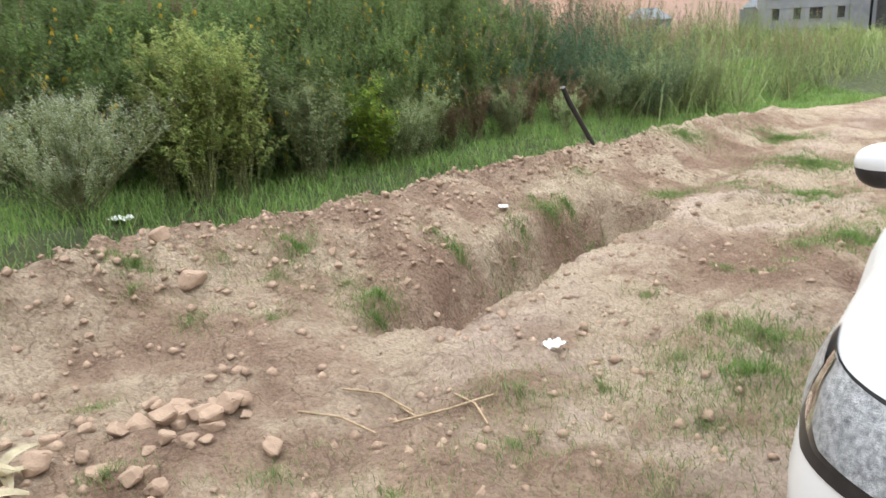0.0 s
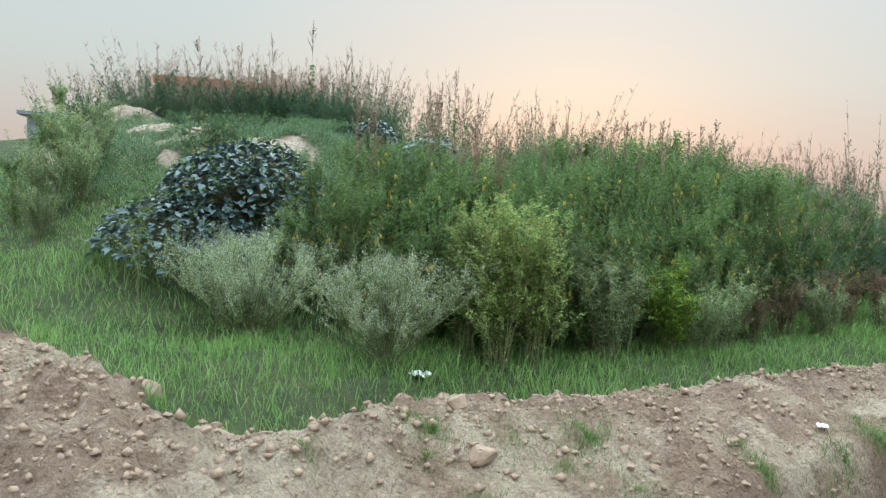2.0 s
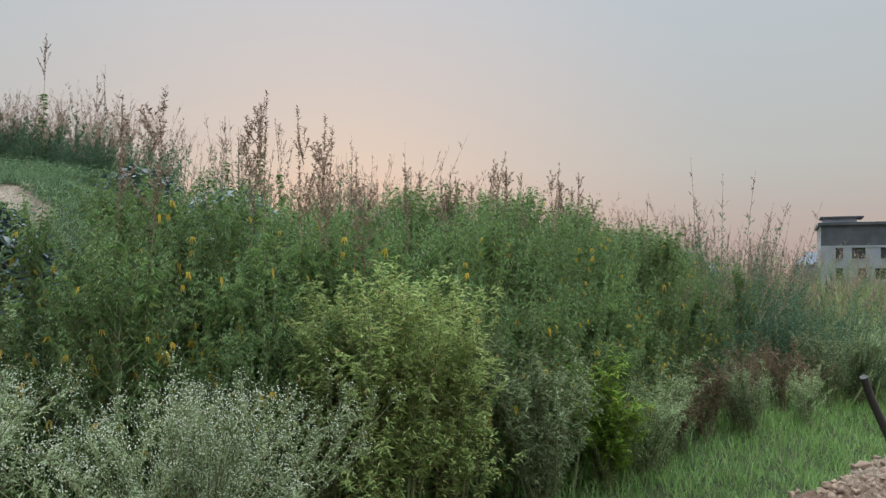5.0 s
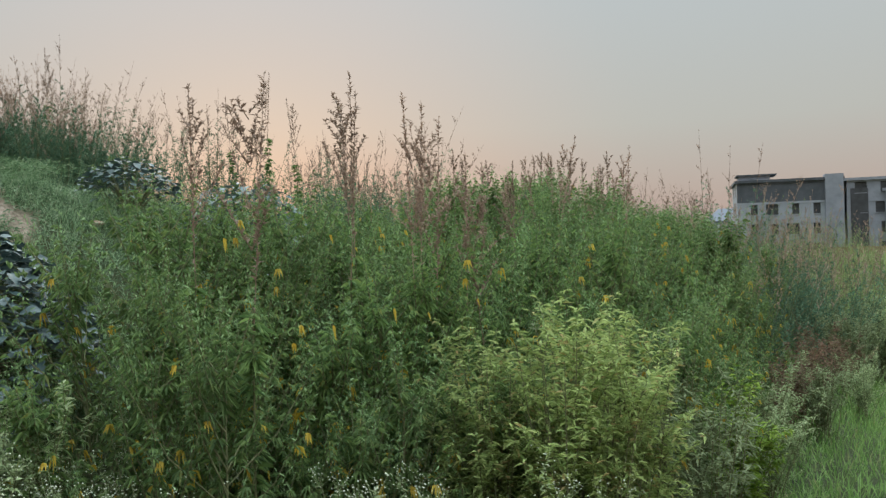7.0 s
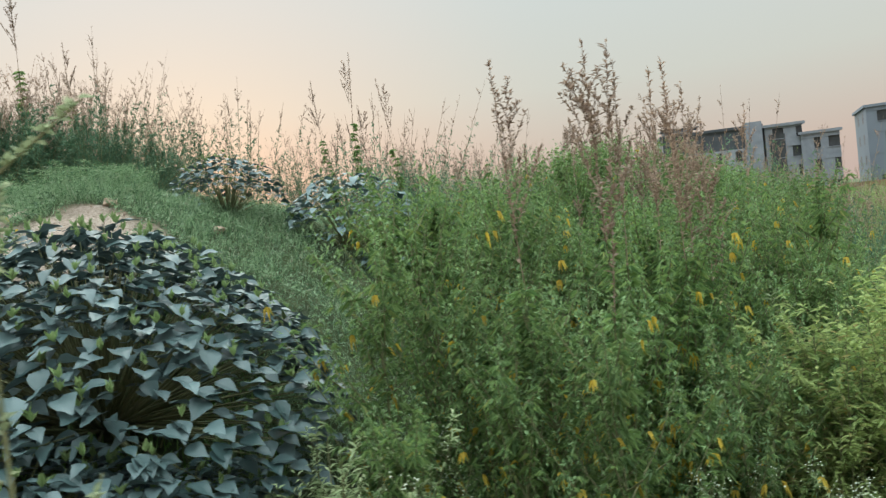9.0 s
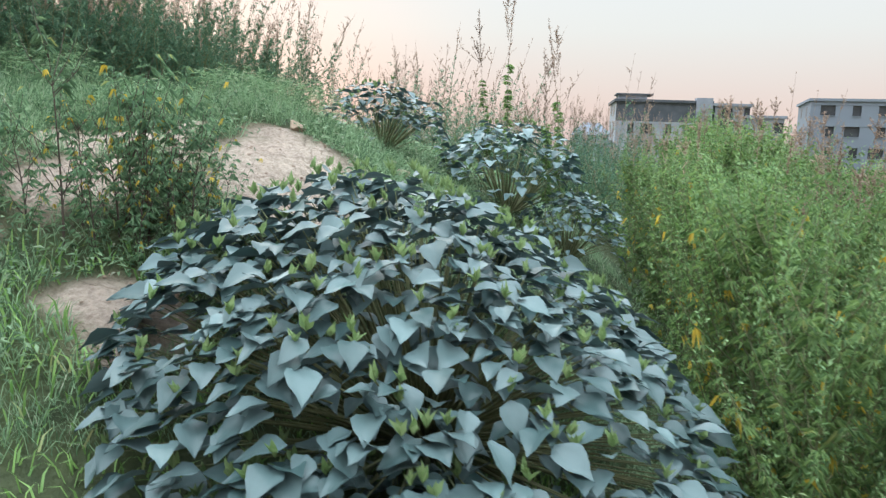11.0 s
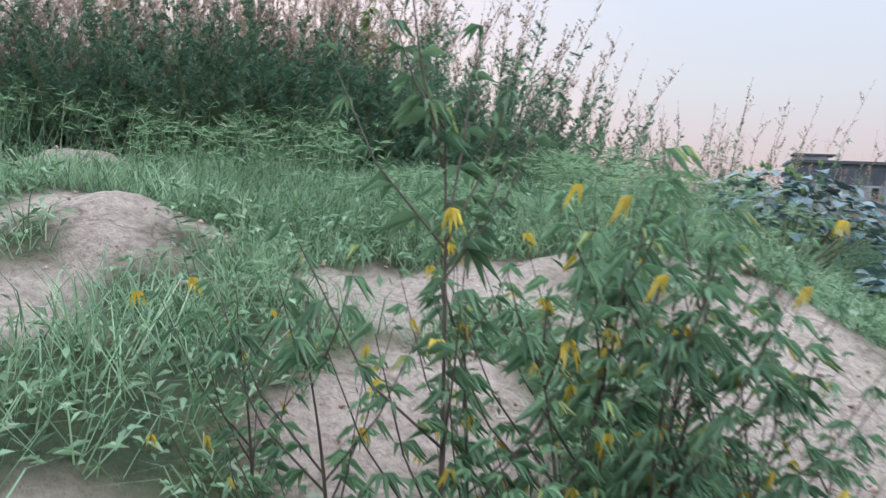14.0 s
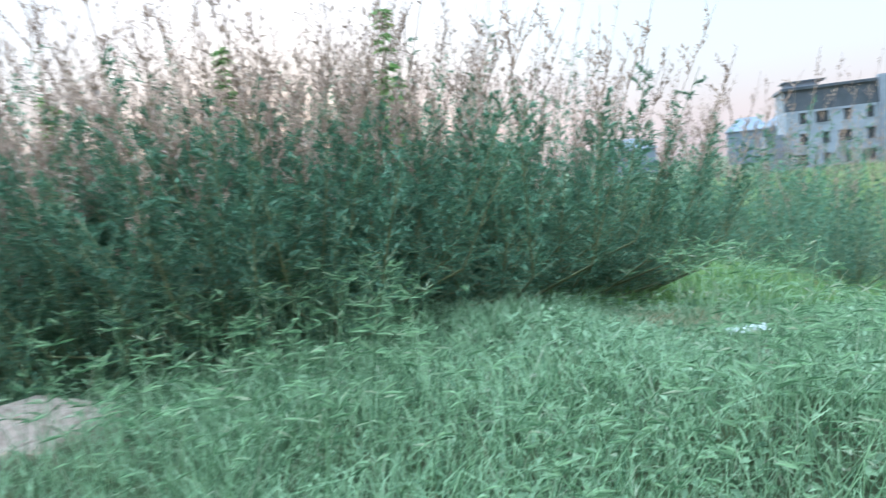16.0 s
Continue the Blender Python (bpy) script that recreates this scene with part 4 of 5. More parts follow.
# small leafy weeds in the mound grass
x, y = scatter(-7, -2.4, 8.4, 12, 34000)
keep = (spots(x, y) < 0.7) & (vnoise(x, y, 1.9) > -0.25)
x, y = x[keep], y[keep]
lw = np.stack([x, y, tz(x, y) + RNG.uniform(0.0, 0.13, len(x)) * (0.6 + vnoise(x, y, 3.0))], 1)
tagged(part("low_weeds", leaves(lw, spread(len(x), -15, 55), RNG.uniform(0.02, 0.05, len(x)), RNG.uniform(0.007, 0.016, len(x)), 0.2, 0.25), MGRASS), "low leafy green weeds among the mound grass", "weeds", kind="stuff")

# one pale grass stalk beside the path
sa = np.array([(-5.46, 8.72, 2.33), (-5.475, 8.79, 2.44), (-5.47, 8.85, 2.54), (-5.455, 8.9, 2.62)])
stalk_ob = empty("grass_stalk", pose(-5.45, 8.7, float(tz(-5.45, 8.7))))
foot = np.array([-5.45, 8.7, float(tz(-5.45, 8.7))])
sa = np.concatenate([[foot - [0, 0, 0.02]], sa]) - foot
part("stem", rods(sa[:-1], sa[1:], 0.004, 0.003, 6), SPIKE, stalk_ob)
tips = np.repeat(sa[-2:-1], 9, 0) + (sa[-1] - sa[-2]) * RNG.uniform(0, 1, (9, 1))
part("seed_head", leaves(tips, unit(spread(9, 10, 60) + [0.35, 0.3, 0.2]), RNG.uniform(0.05, 0.09, 9), 0.005, 0.2, 0.1), SPIKE, stalk_ob)
tagged(stalk_ob, "single pale green grass stalk with fingered seed head", "grass")

x, y = scatter(-4.4, 1.0, 11.8, 14.5, 16000)
keep = spots(x, y) < 0.5
x, y = x[keep], y[keep]
blades(x, y, 0.16, 0.007, 1.0, "back_grass", GRASS, "bright green grass behind the mound top")

# dry cut grass lying at the edge of the weeds
x, y = -3.75 + RNG.normal(0, 0.22, 900), 11.5 + RNG.normal(0, 0.07, 900)
blades(x, y, 0.09, 0.005, 2.4, "cut_grass", STRAW, "pale dry cut grass lying before the tall weeds")

# seed heads in the mound grass
x, y = scatter(-6.4, -3.6, 9.9, 11.7, 2600)
keep = (spots(x, y) < 0.3) & (vnoise(x, y, 1.4) > -0.12)
x, y = x[keep], y[keep]
z = tz(x, y)
sb = np.stack([x, y, z], 1)
st = sb + spread(len(x), 55, 85) * (RNG.uniform(0.13, 0.24, (len(x), 1)) + 0.10 * np.exp(-((y - 11.3) / 0.3) ** 2)[:, None])
rays = np.repeat(st, 5, 0)
tagged(part("seed_grass", joined(rods(sb, st, 0.0012, 0.0008, 3), leaves(rays, spread(len(rays), 0, 60), RNG.uniform(0.03, 0.055, len(rays)), 0.0022, 0.1, 0.2)), MGRASS), "grass stems with spreading finger-like seed heads", "grass", kind="stuff")

# tufts on the bare earth
TUFTS = [(2.4, 3.4, 0.55), (4.3, 5.0, 0.7), (6.3, 8.2, 1.0), (-1.06, 4.85, 0.3), (-0.1, 5.2, 0.35), (0.38, 4.6, 0.3), (3.8, 7.2, 0.4), (5.3, 9.7, 0.6), (0.76, 2.7, 0.35), (1.8, 3.3, 0.6),
         (-0.2, 2.7, 0.3), (2.0, 2.6, 0.6), (2.2, 6.5, 0.3), (1.6, 5.7, 0.25), (0.2, 2.4, 0.4), (2.9, 2.6, 0.5), (-0.7, 4.4, 0.25), (3.0, 6.9, 0.3), (1.2, 2.2, 0.5), (1.5, 4.9, 0.2), (0.9, 3.1, 0.5), (1.6, 2.7, 0.7), (2.5, 3.0, 0.6), (5.0, 5.6, 0.6), (4.6, 7.4, 0.6), (2.75, 6.0, 0.3), (0.25, 4.9, 0.3), (-0.55, 5.0, 0.3), (2.9, 7.5, 0.4)]
TUFTS += [(RNG.uniform(-3, 5), RNG.uniform(2, 7), RNG.uniform(0.08, 0.2)) for _ in range(40)]
tx, ty = [], []
for cx, cy, r in TUFTS:
    k = int(2000 * r * r) + 180
    a, q = RNG.uniform(0, 2 * np.pi, k), np.abs(RNG.normal(0, 0.6, k)) * r
    tx.append(cx + np.cos(a) * q)
    ty.append(cy + np.sin(a) * q)
tx, ty = np.concatenate(tx), np.concatenate(ty)
blades(tx, ty, 0.055, 0.004, 0.9, "sparse_grass", TUFT, "sparse low grass tufts on bare earth")
PATCHES = [(1.12, 5.42, 0.16), (1.85, 6.1, 0.2), (2.5, 6.75, 0.24), (1.75, 5.3, 0.14), (2.3, 5.8, 0.18), (0.45, 4.75, 0.2), (2.34, 3.38, 0.35), (4.15, 4.95, 0.5), (6.2, 8.2, 0.8), (3.85, 7.25, 0.35), (5.3, 9.7, 0.5), (0.42, 4.6, 0.2), (-0.05, 5.3, 0.22), (2.25, 6.5, 0.22), (2.0, 3.0, 0.35), (2.95, 6.75, 0.25), (-1.06, 4.85, 0.16), (5.0, 6.6, 0.5), (7.4, 10.5, 0.7), (1.55, 5.55, 0.14)]
gx, gy = [], []
for cx, cy, r in PATCHES:
    k = int(5200 * r * r) + 120
    a, q = RNG.uniform(0, 2 * np.pi, k), np.abs(RNG.normal(0, 0.5, k)) * r
    gx.append(cx + np.cos(a) * q * 1.3)
    gy.append(cy + np.sin(a) * q)
gx, gy = np.concatenate(gx), np.concatenate(gy)
blades(gx, gy, 0.075, 0.0045, 0.9, "track_grass", GRASS, "green grass patches beside the track")
sx, sy = tx[::3] + RNG.normal(0, 0.2, len(tx[::3])), ty[::3] + RNG.normal(0, 0.2, len(tx[::3]))
blades(sx, sy, 0.06, 0.003, 2.2, "dry_straw", STRAW, "dry straw bits lying on the earth")

# ---------------------------------------------------------------- earth clods and stones
def clods():
    shapes = [part("earth_clod", rock(0.055, s, 0.75), CLOD) for s in (1, 2, 3, 4)]
    r = random.Random(17)
    where = [(-0.58 + r.gauss(0, 0.11), 3.24 + r.gauss(0, 0.09), r.uniform(0.7, 1.45)) for _ in range(18)]
    where += [(-0.72, 4.8, 2.0), (-0.95, 5.2, 1.6), (-2.38, 4.6, 1.9), (-2.1, 4.7, 1.4), (-3.1, 5.0, 2.0), (3.3, 8.9, 1.4), (-3.21, 10.09, 1.0), (-3.84, 9.97, 1.1), (-1.1, 2.95, 1.4)]
    for _ in range(210):
        x = r.uniform(-4, 4.5)
        y = float(edge_y(np.array(x))) - abs(r.gauss(0, 0.55)) + 0.04
        where.append((x, y, r.uniform(0.2, 0.8)))
    for _ in range(45):
        where.append((0.65 + r.gauss(0, 0.35), 5.3 + r.gauss(0, 0.3), r.uniform(0.2, 0.75)))
    for _ in range(40):
        where.append((-1.0 + r.gauss(0, 0.4), 2.9 + r.gauss(0, 0.25), r.uniform(0.3, 1.0)))
    for i, (x, y, s) in enumerate(where):
        m = pose(x, y, float(tz(x, y)) + 0.015 * s, r.uniform(-20, 20), r.uniform(-20, 20), r.uniform(0, 360))
        if i < 4:
            ob = shapes[i]
            ob.matrix_world = m
        else:
            ob = copy_thing(shapes[i % 4], m)
        ob.scale = (s, s, s)
        tagged(ob, "dried lump of reddish-brown earth on bare ground", "clod", "earth clods on the bank")


clods()
cx, cy = scatter(-4.5, 5, 2, 10, 40000)
ce = edge_y(cx)
kp = (cy < ce + 0.05) & (RNG.random(len(cx)) < np.exp(-((ce - cy - 0.3) / 0.8) ** 2) + 0.2)
cx, cy = cx[kp], cy[kp]
mx, my = scatter(-7.6, -3.2, 8.2, 12.2, 14000)
mk = (spots(mx, my) > 0.3) & (RNG.random(len(mx)) < 0.5)
ks = np.concatenate([np.ones(len(cx)), np.full(int(mk.sum()), 0.3)])
cx, cy = np.concatenate([cx, mx[mk]]), np.concatenate([cy, my[mk]])
cv = np.array([[1, 0, 0], [-1, 0, 0], [0, 1, 0], [0, -1, 0], [0, 0, 0.8], [0, 0, -0.8]], float)
cd = (0.006 + 0.036 * RNG.random((len(cx), 1, 1)) ** 4) * ks[:, None, None] * RNG.uniform(0.6, 1.3, (len(cx), 6, 1))
pv = np.stack([cx, cy, tz(cx, cy)], 1)[:, None] + (cv[None] + RNG.normal(0, 0.15, (len(cx), 6, 3))) * cd
cf = np.array([[0, 2, 4], [2, 1, 4], [1, 3, 4], [3, 0, 4], [2, 0, 5], [1, 2, 5], [3, 1, 5], [0, 3, 5]])
tagged(part("earth_crumbs", (pv.reshape(-1, 3), (np.arange(len(cx))[:, None, None] * 6 + cf[None]).reshape(-1, 3)), CLOD), "small crumbs of dry earth on the spoil bank", "crumbs", kind="stuff")

# ---------------------------------------------------------------- small things
def tube(name, pts, r, material, label, category):
    cu = bpy.data.curves.new(name, "CURVE")
    cu.dimensions = "3D"
    cu.bevel_depth, cu.bevel_resolution, cu.use_fill_caps = r, 3, True
    sp = cu.splines.new("POLY")
    sp.points.add(len(pts) - 1)
    for p, c in zip(sp.points, pts):
        p.co = (*c, 1)
    cu.materials.append(material)
    return tagged(new(name, cu), label, category)


pz = float(tz(3.63, 8.92))
tube("black_pipe", [(3.70, 8.95, pz - 0.15), (3.62, 8.92, pz + 0.05), (3.42, 8.84, pz + 0.35), (3.26, 8.77, pz + 0.58), (3.17, 8.72, pz + 0.74)], 0.032, PIPE, "black plastic pipe leaning out of the spoil bank", "pipe")
for a, b in (((0.11, 3.36), (0.42, 3.2)), ((0.3, 3.0), (0.78, 3.1)), ((-0.1, 3.24), (0.22, 2.94)), ((0.36, 3.25), (0.45, 2.95)), ((0.62, 3.2), (0.7, 2.9))):
    mx, my = (a[0] + b[0]) / 2 + 0.02, (a[1] + b[1]) / 2
    tube("twig", [(q[0], q[1], float(tz(*q)) + h) for q, h in ((a, 0.012), ((mx, my), 0.03), (b, 0.012))], 0.006, WOOD, "dry pale twig lying on bare earth", "twig")


def crumpled(name, x, y, size, material, label, seed):
    bm = bmesh.new()
    bmesh.ops.create_grid(bm, x_segments=9, y_segments=9, size=size)
    for v in bm.verts:
        p = v.co * (3.0 / size) + Vector((seed, seed * 2, 0))
        v.co.z = size * (0.45 * noise.noise(p * 0.6) + 0.25 * noise.noise(p * 1.7)) + size * 0.35
        v.co.x *= 0.8 + 0.3 * noise.noise(p)
    bmesh.ops.solidify(bm, geom=bm.faces[:], thickness=0.002)
    ob = part(name, bm, material)
    ob.matrix_world = pose(x, y, float(tz(x, y)) + 0.02, 0, 0, seed * 50)
    return tagged(ob, label, "litter")


crumpled("plastic_bag", -1.42, 6.3, 0.08, BAG, "crumpled white plastic bag lying in the grass", 1.3)
crumpled("paper_scrap", 1.24, 3.58, 0.055, BAG, "torn white paper scrap on bare earth", 2.1)
crumpled("paper_scrap", 1.75, 6.35, 0.05, BAG, "torn white paper scrap on the spoil bank", 3.4)
crumpled("plastic_wrapper", -1.35, 2.85, 0.09, BAG, "crumpled pale wrapper among earth clods", 4.2)
crumpled("plastic_wrapper", -3.82, 11.15, 0.05, BAG, "blue-white crumpled wrapper in the mound grass", 5.2)

# pale husks among the clods
def husk(x, y, turn, length, seed):
    r = random.Random(seed)
    bm = bmesh.new()
    rows = []
    for i in range(7):
        t = i / 6
        w = 0.022 * math.sin(math.pi * (0.12 + 0.8 * t)) + 0.003
        c = Vector((t * length, 0.02 * math.sin(t * 4 + seed), 0.035 * math.sin(math.pi * t) + r.uniform(0, 0.006)))
        rows.append([bm.verts.new(c + Vector((0, -w, 0.01))), bm.verts.new(c), bm.verts.new(c + Vector((0, w, 0.012)))])
    for p, q in zip(rows, rows[1:]):
        for j in range(2):
            bm.faces.new((p[j], p[j + 1], q[j + 1], q[j]))
    bmesh.ops.solidify(bm, geom=bm.faces[:], thickness=0.002)
    ob = part("husk", bm, HUSK)
    ob.matrix_world = pose(x, y, float(tz(x, y)) + 0.015, r.uniform(-10, 10), r.uniform(-8, 8), turn)
    return tagged(ob, "dry pale husk strip lying among earth clods", "husk", "husks among the clods")


HUSK = plain_mat("pale husk", (0.5, 0.44, 0.3), (0.72, 0.66, 0.5), 25, 0.7)
for i, (x, y, a) in enumerate(((-1.28, 2.8, 20), (-1.2, 2.9, 70), (-1.35, 2.95, -30), (-1.15, 2.78, 130), (-1.3, 2.68, 5), (-1.08, 2.9, 200))):
    husk(x, y, a, 0.16 + 0.02 * i, i)

# ---------------------------------------------------------------- car
def build_car():
    car = empty("car")
    AX, LT = Vector((0.777, 0.629, 0)), Vector((-0.629, 0.777, 0))
    org = Vector((1.41, 0.72, 0))
    outline = [(0.0, 0.0), (0.012, 0.2), (0.035, 0.4), (0.075, 0.55), (0.14, 0.68), (0.23, 0.775), (0.35, 0.83), (0.52, 0.86), (0.8, 0.875), (1.3, 0.88), (2.0, 0.885), (3.0, 0.885), (3.7, 0.87), (4.0, 0.82), (4.15, 0.7), (4.22, 0.4), (4.24, 0.0)]
    dense = []
    for (a, c), (a2, c2) in zip(outline, outline[1:]):
        k = 4 if a < 0.6 else 3
        dense += [(a + (a2 - a) * i / k, c + (c2 - c) * i / k) for i in range(k)]
    dense.append(outline[-1])
    half = np.array(dense)
    for _ in range(4):
        half[1:-1] = 0.5 * half[1:-1] + 0.25 * (half[:-2] + half[2:])
    levels = [(0.20, 0.10), (0.28, 0.035), (0.40, 0.006), (0.52, 0.0), (0.62, 0.012), (0.70, 0.028), (0.78, 0.05), (0.86, 0.085), (0.92, 0.13), (0.955, 0.19)]

    def spot(u, z, out=0.0):
        """A point on the body: u along the half outline, z the height."""
        i = min(int(u), len(half) - 2)
        p = half[i] + (half[i + 1] - half[i]) * (u - i)
        d = half[min(i + 1, len(half) - 1)] - half[max(i - 1, 0)]
        nrm = np.array([-d[1], d[0]]) / (np.hypot(*d) + 1e-9)
        ins = np.interp(z, [q[0] for q in levels], [q[1] for q in levels]) - out
        front = 1.0 if p[0] < 1.0 else 0.6
        p = p - nrm * ins * front
        rise = 0.09 * min(1, max(0, (p[0] - 0.05) / 1.2)) * max(0, (z - 0.6) / 0.355)
        return (p[0], max(p[1], 0.0), z + rise)

    def shell(u0, u1, zs, out, k):
        us = np.linspace(u0, u1, k)
        v = [spot(u, z, out) for z in zs for u in us]
        f = [(j * k + i, j * k + i + 1, (j + 1) * k + i + 1, (j + 1) * k + i) for j in range(len(zs) - 1) for i in range(k - 1)]
        return v, f

    def both(data):
        v, f = data
        n0 = len(v)
        return np.array(list(v) + [(a, -c, z) for a, c, z in v]), f + [tuple(n0 + i for i in reversed(q)) for q in f]

    N = len(half) - 1
    v, f = shell(0, N, [q[0] for q in levels], 0.0, N + 1)
    top = v[-(N + 1):]
    rows = [top] + [[(a + 0.0, c * s, z + 0.045 * (1 - s * s)) for a, c, z in top] for s in (0.9, 0.75, 0.5, 0.25, 0.0)]
    base = len(v)
    for r in rows[1:]:
        v += r
    prev = base - (N + 1)
    for j in range(1, len(rows)):
        cur = base + (j - 1) * (N + 1)
        f += [(prev + i, prev + i + 1, cur + i + 1, cur + i) for i in range(N)]
        prev = cur
    smooth(part("body", both((v, f)), PAINT, car, "glossy white painted body"))
    # cabin: side glass, windscreens, roof
    def ring(z, a0, a1, w):
        return [(a0, w * 0.75, z), (a0 + 0.16, w, z), (a1 - 0.2, w, z), (a1, w * 0.8, z)]
    g0, g1, g2 = ring(1.05, 1.05, 4.1, 0.76), ring(1.45, 1.85, 3.75, 0.6), ring(1.53, 2.15, 3.5, 0.45)
    part("window", both((g0 + g1, [(i, i + 1, i + 5, i + 4) for i in range(3)])), CARGLASS, car, "dark tinted side windows")
    part("windscreen", (np.array([g0[0], (g0[0][0], -g0[0][1], 1.05), (g1[0][0], -g1[0][1], 1.45), g1[0]]), [(0, 1, 2, 3)]), CARGLASS, car)
    part("rear_window", (np.array([g0[3], (g0[3][0], -g0[3][1], 1.05), (g1[3][0], -g1[3][1], 1.45), g1[3]]), [(0, 3, 2, 1)]), CARGLASS, car)
    rv = g1 + g2
    q = both((rv, [(i, i + 1, i + 5, i + 4) for i in range(3)]))
    part("roof", (q[0], q[1] + [(4, 5, 13, 12), (5, 6, 14, 13), (6, 7, 15, 14), (0, 4, 12, 8), (3, 11, 15, 7)]), PAINT, car)
    # lamps, on both corners
    ulamp = (9.0, 26.5)
    for sgn in (1, -1):
        def one(u0, u1, z0, z1, out, k=20, rows=7, skew=0.05):
            vv = []
            for j in range(rows):
                t = j / (rows - 1)
                for u in np.linspace(u0, u1, k):
                    w = (u - u0) / (u1 - u0)
                    lo, hi = z0 + skew * w + 0.05 * (1 - w) * 0, z1 + skew * w
                    lo = lo + (hi - lo) * 0.55 * max(0, w - 0.75) * 2
                    a, c, z = spot(u, lo + (hi - lo) * t, out)
                    vv.append((a, sgn * c, z))
            ff = [(j * k + i, j * k + i + 1, (j + 1) * k + i + 1, (j + 1) * k + i) for j in range(rows - 1) for i in range(k - 1)]
            return np.array(vv), ff
        lamp = smooth(part("headlight", one(6.0, 27.0, 0.595, 0.82, 0.006), BLACKTRIM, car, "headlight in a black surround"))
        smooth(part("reflector", one(8.0, 22.5, 0.635, 0.81, 0.010), CHROME, lamp, "ribbed silver reflector"))
        smooth(part("lens", one(8.0, 22.5, 0.63, 0.815, 0.018), LAMPGLASS, lamp, "clear lamp glass"))
        smooth(part("indicator", one(23.2, 26.8, 0.70, 0.82, 0.014), CHROME, lamp, "silver side indicator"))
    smooth(part("grille", both(shell(0, 5.0, [0.60, 0.66, 0.72, 0.76], 0.008, 12)), BLACKTRIM, car))
    smooth(part("lower_intake", both(shell(0, 8.0, [0.26, 0.30, 0.36, 0.40], 0.006, 14)), BLACKTRIM, car))
    for a in (0.82, 3.4):
        for sgn in (1, -1):
            bm = bmesh.new()
            bmesh.ops.create_cone(bm, cap_ends=True, segments=32, radius1=0.32, radius2=0.32, depth=0.2)
            bmesh.ops.bevel(bm, geom=[e for e in bm.edges if abs(e.verts[0].co.z - e.verts[1].co.z) < 1e-5], offset=0.03, segments=2, affect="EDGES")
            w = part("wheel", bm, RUBBER, car)
            w.matrix_local = pose(a, sgn * 0.755, 0.32, 90, 0, 0)
            bm = bmesh.new()
            bmesh.ops.create_cone(bm, cap_ends=True, segments=24, radius1=0.2, radius2=0.17, depth=0.205)
            part("rim", bm, ALLOY, w)
    for sgn in (1, -1):
        bm = bmesh.new()
        bmesh.ops.create_uvsphere(bm, u_segments=20, v_segments=12, radius=1)
        for q in bm.verts:
            q.co = Vector((q.co.x * (0.07 if q.co.x < 0 else 0.05), q.co.y * 0.105, q.co.z * 0.075))
        mi = smooth(part("wing_mirror", bm, PAINT, car, "white wing mirror with a black underside"))
        mi.location = (1.76, sgn * 0.92, 1.12)
        bm = bmesh.new()
        bmesh.ops.create_uvsphere(bm, u_segments=20, v_segments=10, radius=1)
        for q in bm.verts:
            q.co = Vector((q.co.x * 0.066, q.co.y * 0.101, min(q.co.z, 0.15) * 0.08 - 0.022))
        smooth(part("mirror_base", bm, BLACKTRIM, mi))
        part("mirror_arm", rods([(0.02, -sgn * 0.08, -0.04)], [(0.05, -sgn * 0.24, -0.06)], 0.03, 0.035, 8), BLACKTRIM, mi)
    m = Matrix((( AX.x, LT.x, 0, org.x), (AX.y, LT.y, 0, org.y), (0, 0, 1, float(tz(3.0, 2.3))), (0, 0, 0, 1)))
    car.matrix_world = m
    tagged(car, "white parked car on the bare earth track", "car")


build_car()

# ---------------------------------------------------------------- buildings
def box(a0, a1, b0, b1, z0, z1):
    v = np.array([(a, b, z) for z in (z0, z1) for b in (b0, b1) for a in (a0, a1)], float)
    return v, [(0, 2, 3, 1), (4, 5, 7, 6), (0, 1, 5, 4), (1, 3, 7, 5), (3, 2, 6, 7), (2, 0, 4, 6)]


def block(name, corner, turn, length, depth, storeys, wall, label, dark_top=False, storey=2.9, bays=5, z0=0.0, base=0.0):
    """An unfinished block: each storey with its openings let into the wall, a parapet and a roof slab."""
    ob = empty(name, pose(corner[0], corner[1], base, 0, 0, turn))
    h = storeys * storey
    part("wall", box(0, length, 0.35, depth, z0, h), wall, ob)
    step = length / bays
    for s in range(storeys):
        zb = s * storey
        top_dark = dark_top and s == storeys - 1
        part("spandrel", box(0, length, 0.0, 0.35, zb, zb + 0.95), ROOFDARK if top_dark else wall, ob)
        part("lintel", box(0, length, -0.05, 0.35, zb + 2.35, zb + storey), ROOFDARK if top_dark else wall, ob)
        for i in range(bays):
            a0 = i * step
            wide = 0.0 if top_dark else 0.34 if (i + s) % 3 else 0.6
            part("pier", box(a0, a0 + step * (1 - wide), 0.0, 0.35, zb + 0.95, zb + 2.35), ROOFDARK if top_dark else wall, ob)
            if top_dark:
                continue
            # dark slab behind the piers, the room's shade as colour
            win = part("window", box(a0 + step * (1 - wide), a0 + step, 0.28, 0.36, zb + 0.95, zb + 2.35), ROOFDARK if top_dark else OPENING_SHADE, ob)
            part("sill", box(a0 + step * (1 - wide) - 0.05, a0 + step + 0.0, -0.12, 0.28, zb + 0.87, zb + 0.945), ROOFDARK if top_dark else wall, win)
        for i in range(2):
            # dark sheets on the end wall, shade of openings given as colour
            part("side_window", box(-0.01, 0.05, depth * (0.25 + 0.4 * i), depth * (0.25 + 0.4 * i) + 1.2, zb + 0.95, zb + 2.3), OPENING_SHADE, ob)
    part("roof", box(-0.3, length + 0.3, -0.3, depth + 0.3, h, h + 0.35), ROOFDARK if dark_top else wall, ob)
    return tagged(ob, label, "building")


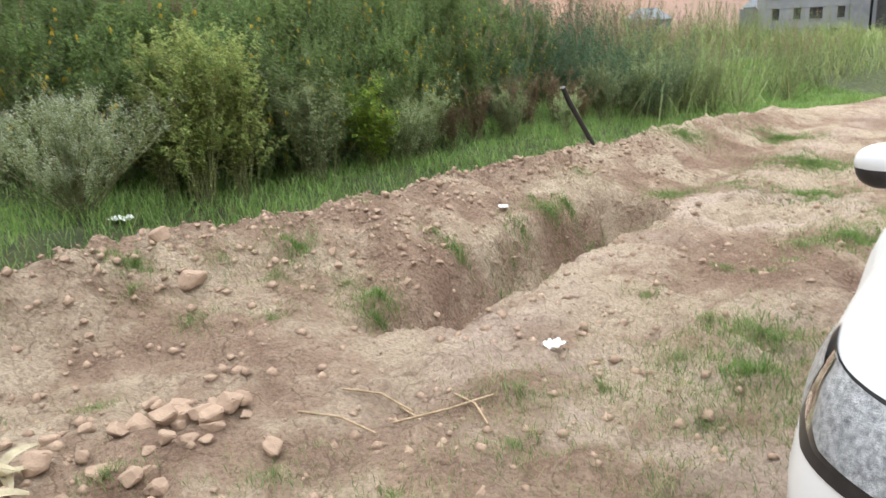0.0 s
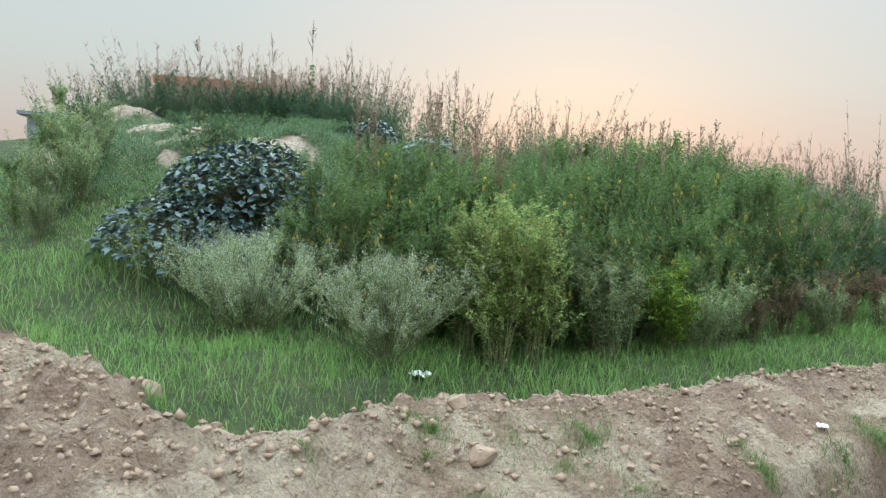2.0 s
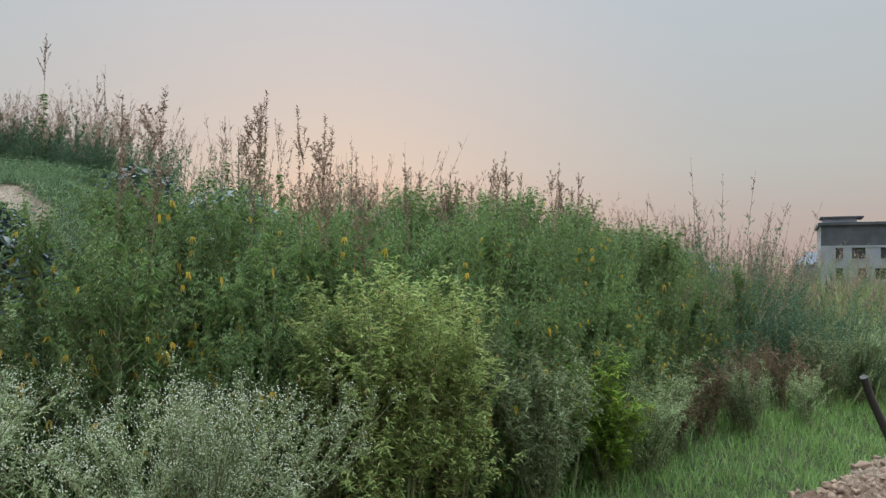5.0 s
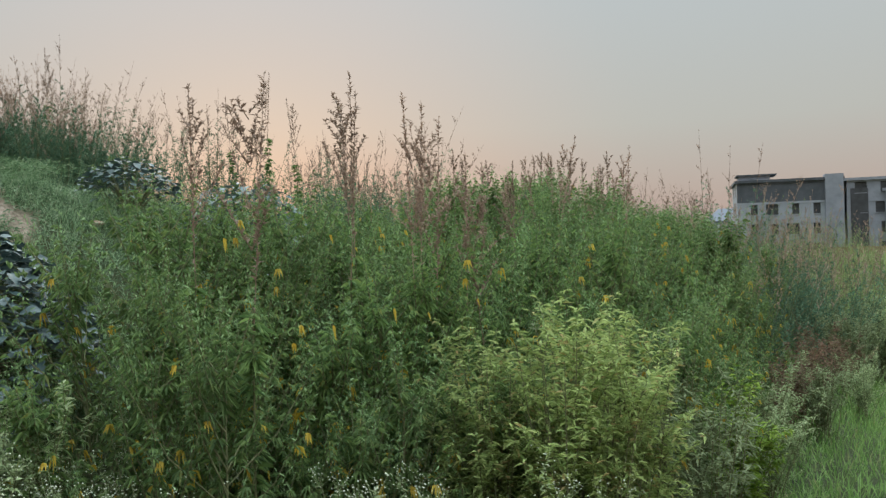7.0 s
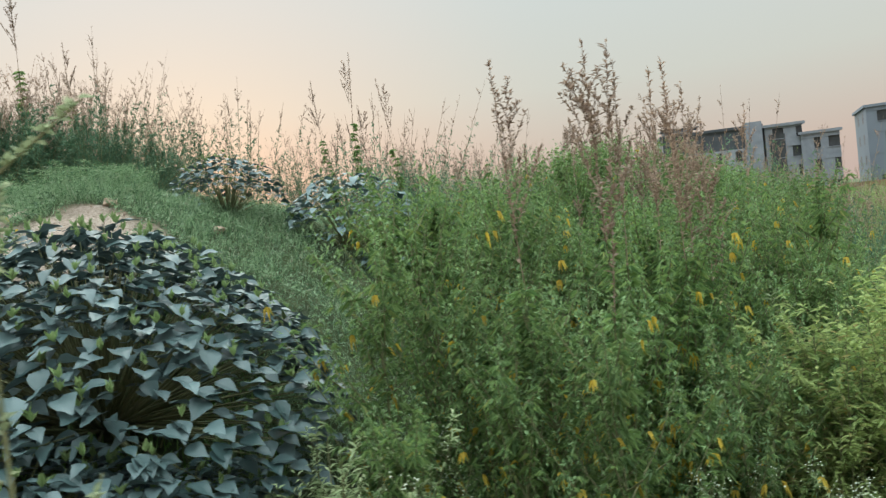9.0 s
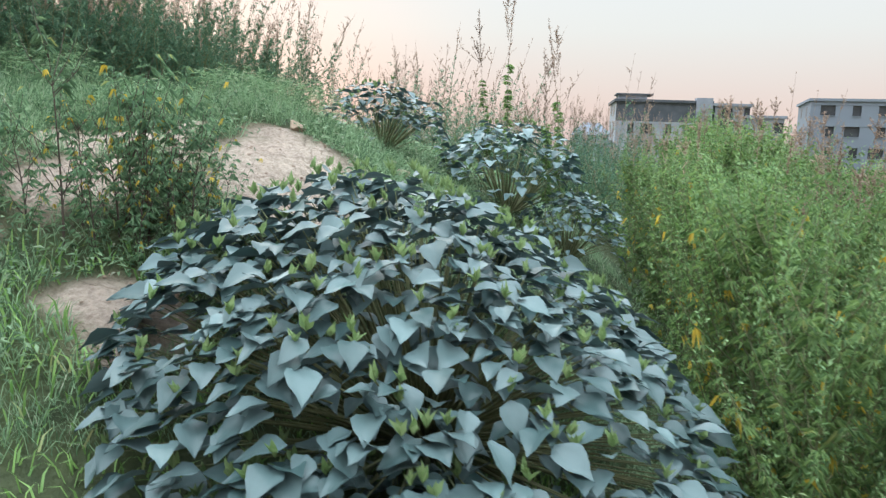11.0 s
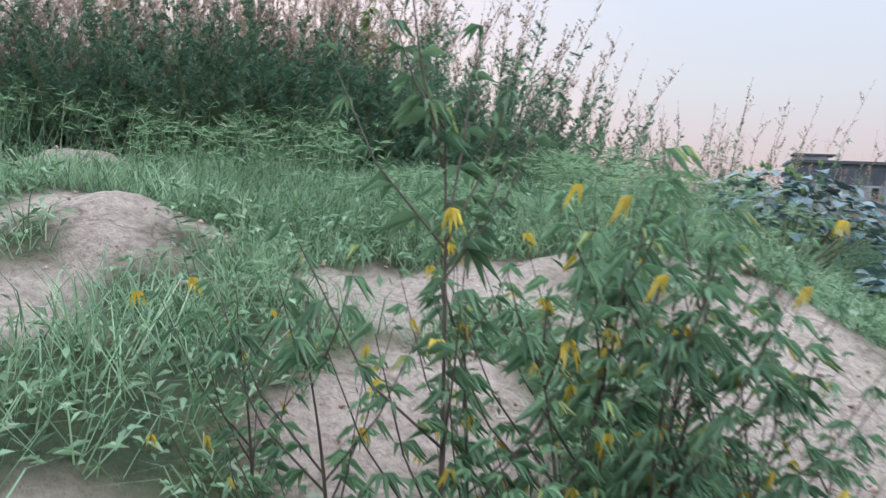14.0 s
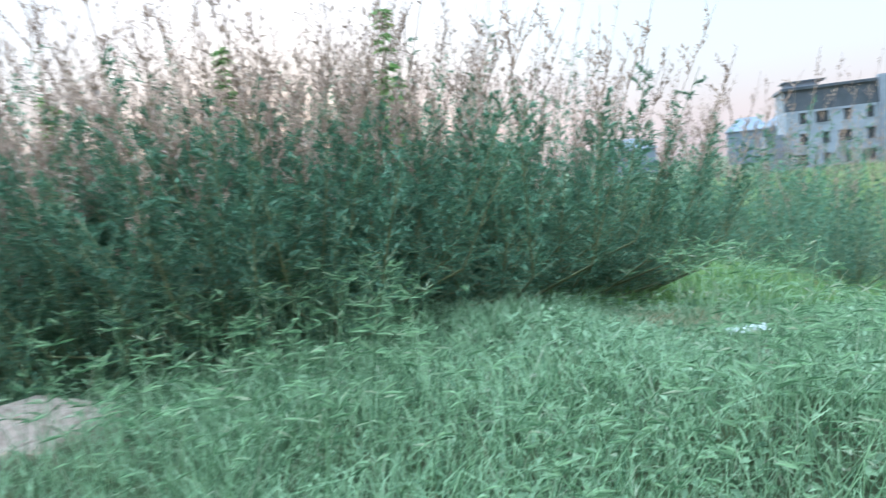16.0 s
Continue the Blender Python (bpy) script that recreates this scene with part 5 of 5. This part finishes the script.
a = block("apartment_building", (60.5, 92.2), -31.5, 12.6, 9, 4, WHITEWALL, "unfinished grey apartment building with a dark top storey", True, 2.62)
part("stair_tower", box(0.3, 4.2, 1, 4, 10.8, 11.5), CONCRETE, a)
part("tower_roof", box(0.0, 5.0, 0.7, 4.3, 11.5, 11.68), ROOFDARK, a)
part("end_bay", box(10.6, 12.75, -0.5, 1, 0, 11.2), CONCRETE, a)
part("annex", box(-2.2, -0.02, 2, 8, 0, 5.2), CONCRETE, a)
c = block("apartment_building", (71.6, 85.2), -34, 4.6, 9, 4, CONCRETE, "grey concrete apartment block with a dark strip standing for shade", False, 2.55, 2)
# flat dark slab on the facade, painted as the shade of a recess
part("recess_shade", box(0.4, 2.4, -0.06, 0.0, 0, 9.2), OPENING_SHADE, c)
block("apartment_building", (75.0, 82.6), -38, 4.6, 8, 3, CONCRETE, "low grey concrete apartment block", False, 2.9, 2)
# the two farthest blocks carry the haze in their colour
block("apartment_building", (86, 82), -42, 16, 12, 4, HAZE_TINT, "hazy grey apartment building far beyond the field", False, 2.9, 5)
block("tower_block", (121.5, 109.5), -44, 22, 14, 6, HAZE_TINT, "grey multi-storey block standing beyond the field", False, 2.52, 7)


# walls, roof and windows share one colour with the haze in it
def far_house(x, y, turn, length, wall_h, ridge):
    ob = empty("distant_house", pose(x, y, 0, 0, 0, turn))
    part("wall", box(-length / 2, length / 2, 0, 10, 0, wall_h), HAZE_TINT, ob)
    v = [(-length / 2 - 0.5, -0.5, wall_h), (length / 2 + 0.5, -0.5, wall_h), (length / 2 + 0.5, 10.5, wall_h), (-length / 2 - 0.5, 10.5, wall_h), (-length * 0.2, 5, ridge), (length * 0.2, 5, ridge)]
    part("roof", (np.array(v, float), [(0, 1, 5, 4), (1, 2, 5), (2, 3, 4, 5), (3, 0, 4), (0, 3, 2, 1)]), HAZE_TINT, ob)
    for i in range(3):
        part("window", box(-length * 0.35 + i * length * 0.25, -length * 0.35 + i * length * 0.25 + 1.5, -0.05, 0.05, wall_h - 3, wall_h - 1.4), HAZE_TINT, ob)
    tagged(ob, "pale blue hazy house with a pitched roof", "house")


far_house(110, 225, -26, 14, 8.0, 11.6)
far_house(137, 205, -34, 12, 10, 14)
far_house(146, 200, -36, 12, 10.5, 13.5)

bw = empty("boundary_wall", pose(58, 74, 0, 0, 0, -31))
part("wall", box(0, 30, 0, 0.23, 0, 1.7), BRICKWALL, bw)
part("coping", box(0, 30, -0.04, 0.27, 1.7, 1.8), BRICKWALL, bw)
tagged(bw, "low brown brick boundary wall before the buildings", "wall")

hs = empty("house", pose(-17.5, 30.0, 0.9, 0, 0, 25))
part("wall", box(0, 3.6, 0, 6, -0.5, 5.4), WHITEWALL, hs)
part("roof", box(-0.4, 4.0, -0.6, 6.6, 5.4, 5.7), REDROOF, hs, "flat red roof with an overhang")
for i in range(2):
    w = part("window", box(0.5 + 1.6 * i, 1.5 + 1.6 * i, -0.02, 0.06, 3.2, 4.6), OPENING_SHADE, hs)
    part("window_sill", box(0.4 + 1.6 * i, 1.6 + 1.6 * i, -0.12, 0.0, 3.1, 3.19), WHITEWALL, w)
tagged(hs, "white house with a flat red roof behind the mound", "house")
hs = empty("house", pose(-29, 36.3, 1.0, 0, 0, 25))
part("wall", box(0, 5, 0, 6, 0, 4.5), WHITEWALL, hs)
part("roof", box(-0.4, 5.4, -0.4, 6.4, 4.5, 4.7), CONCRETE, hs)
part("window", box(1.2, 3.2, -0.02, 0.06, 2.6, 3.8), OPENING_SHADE, hs)
tagged(hs, "small white flat-roofed house behind the mound", "house")
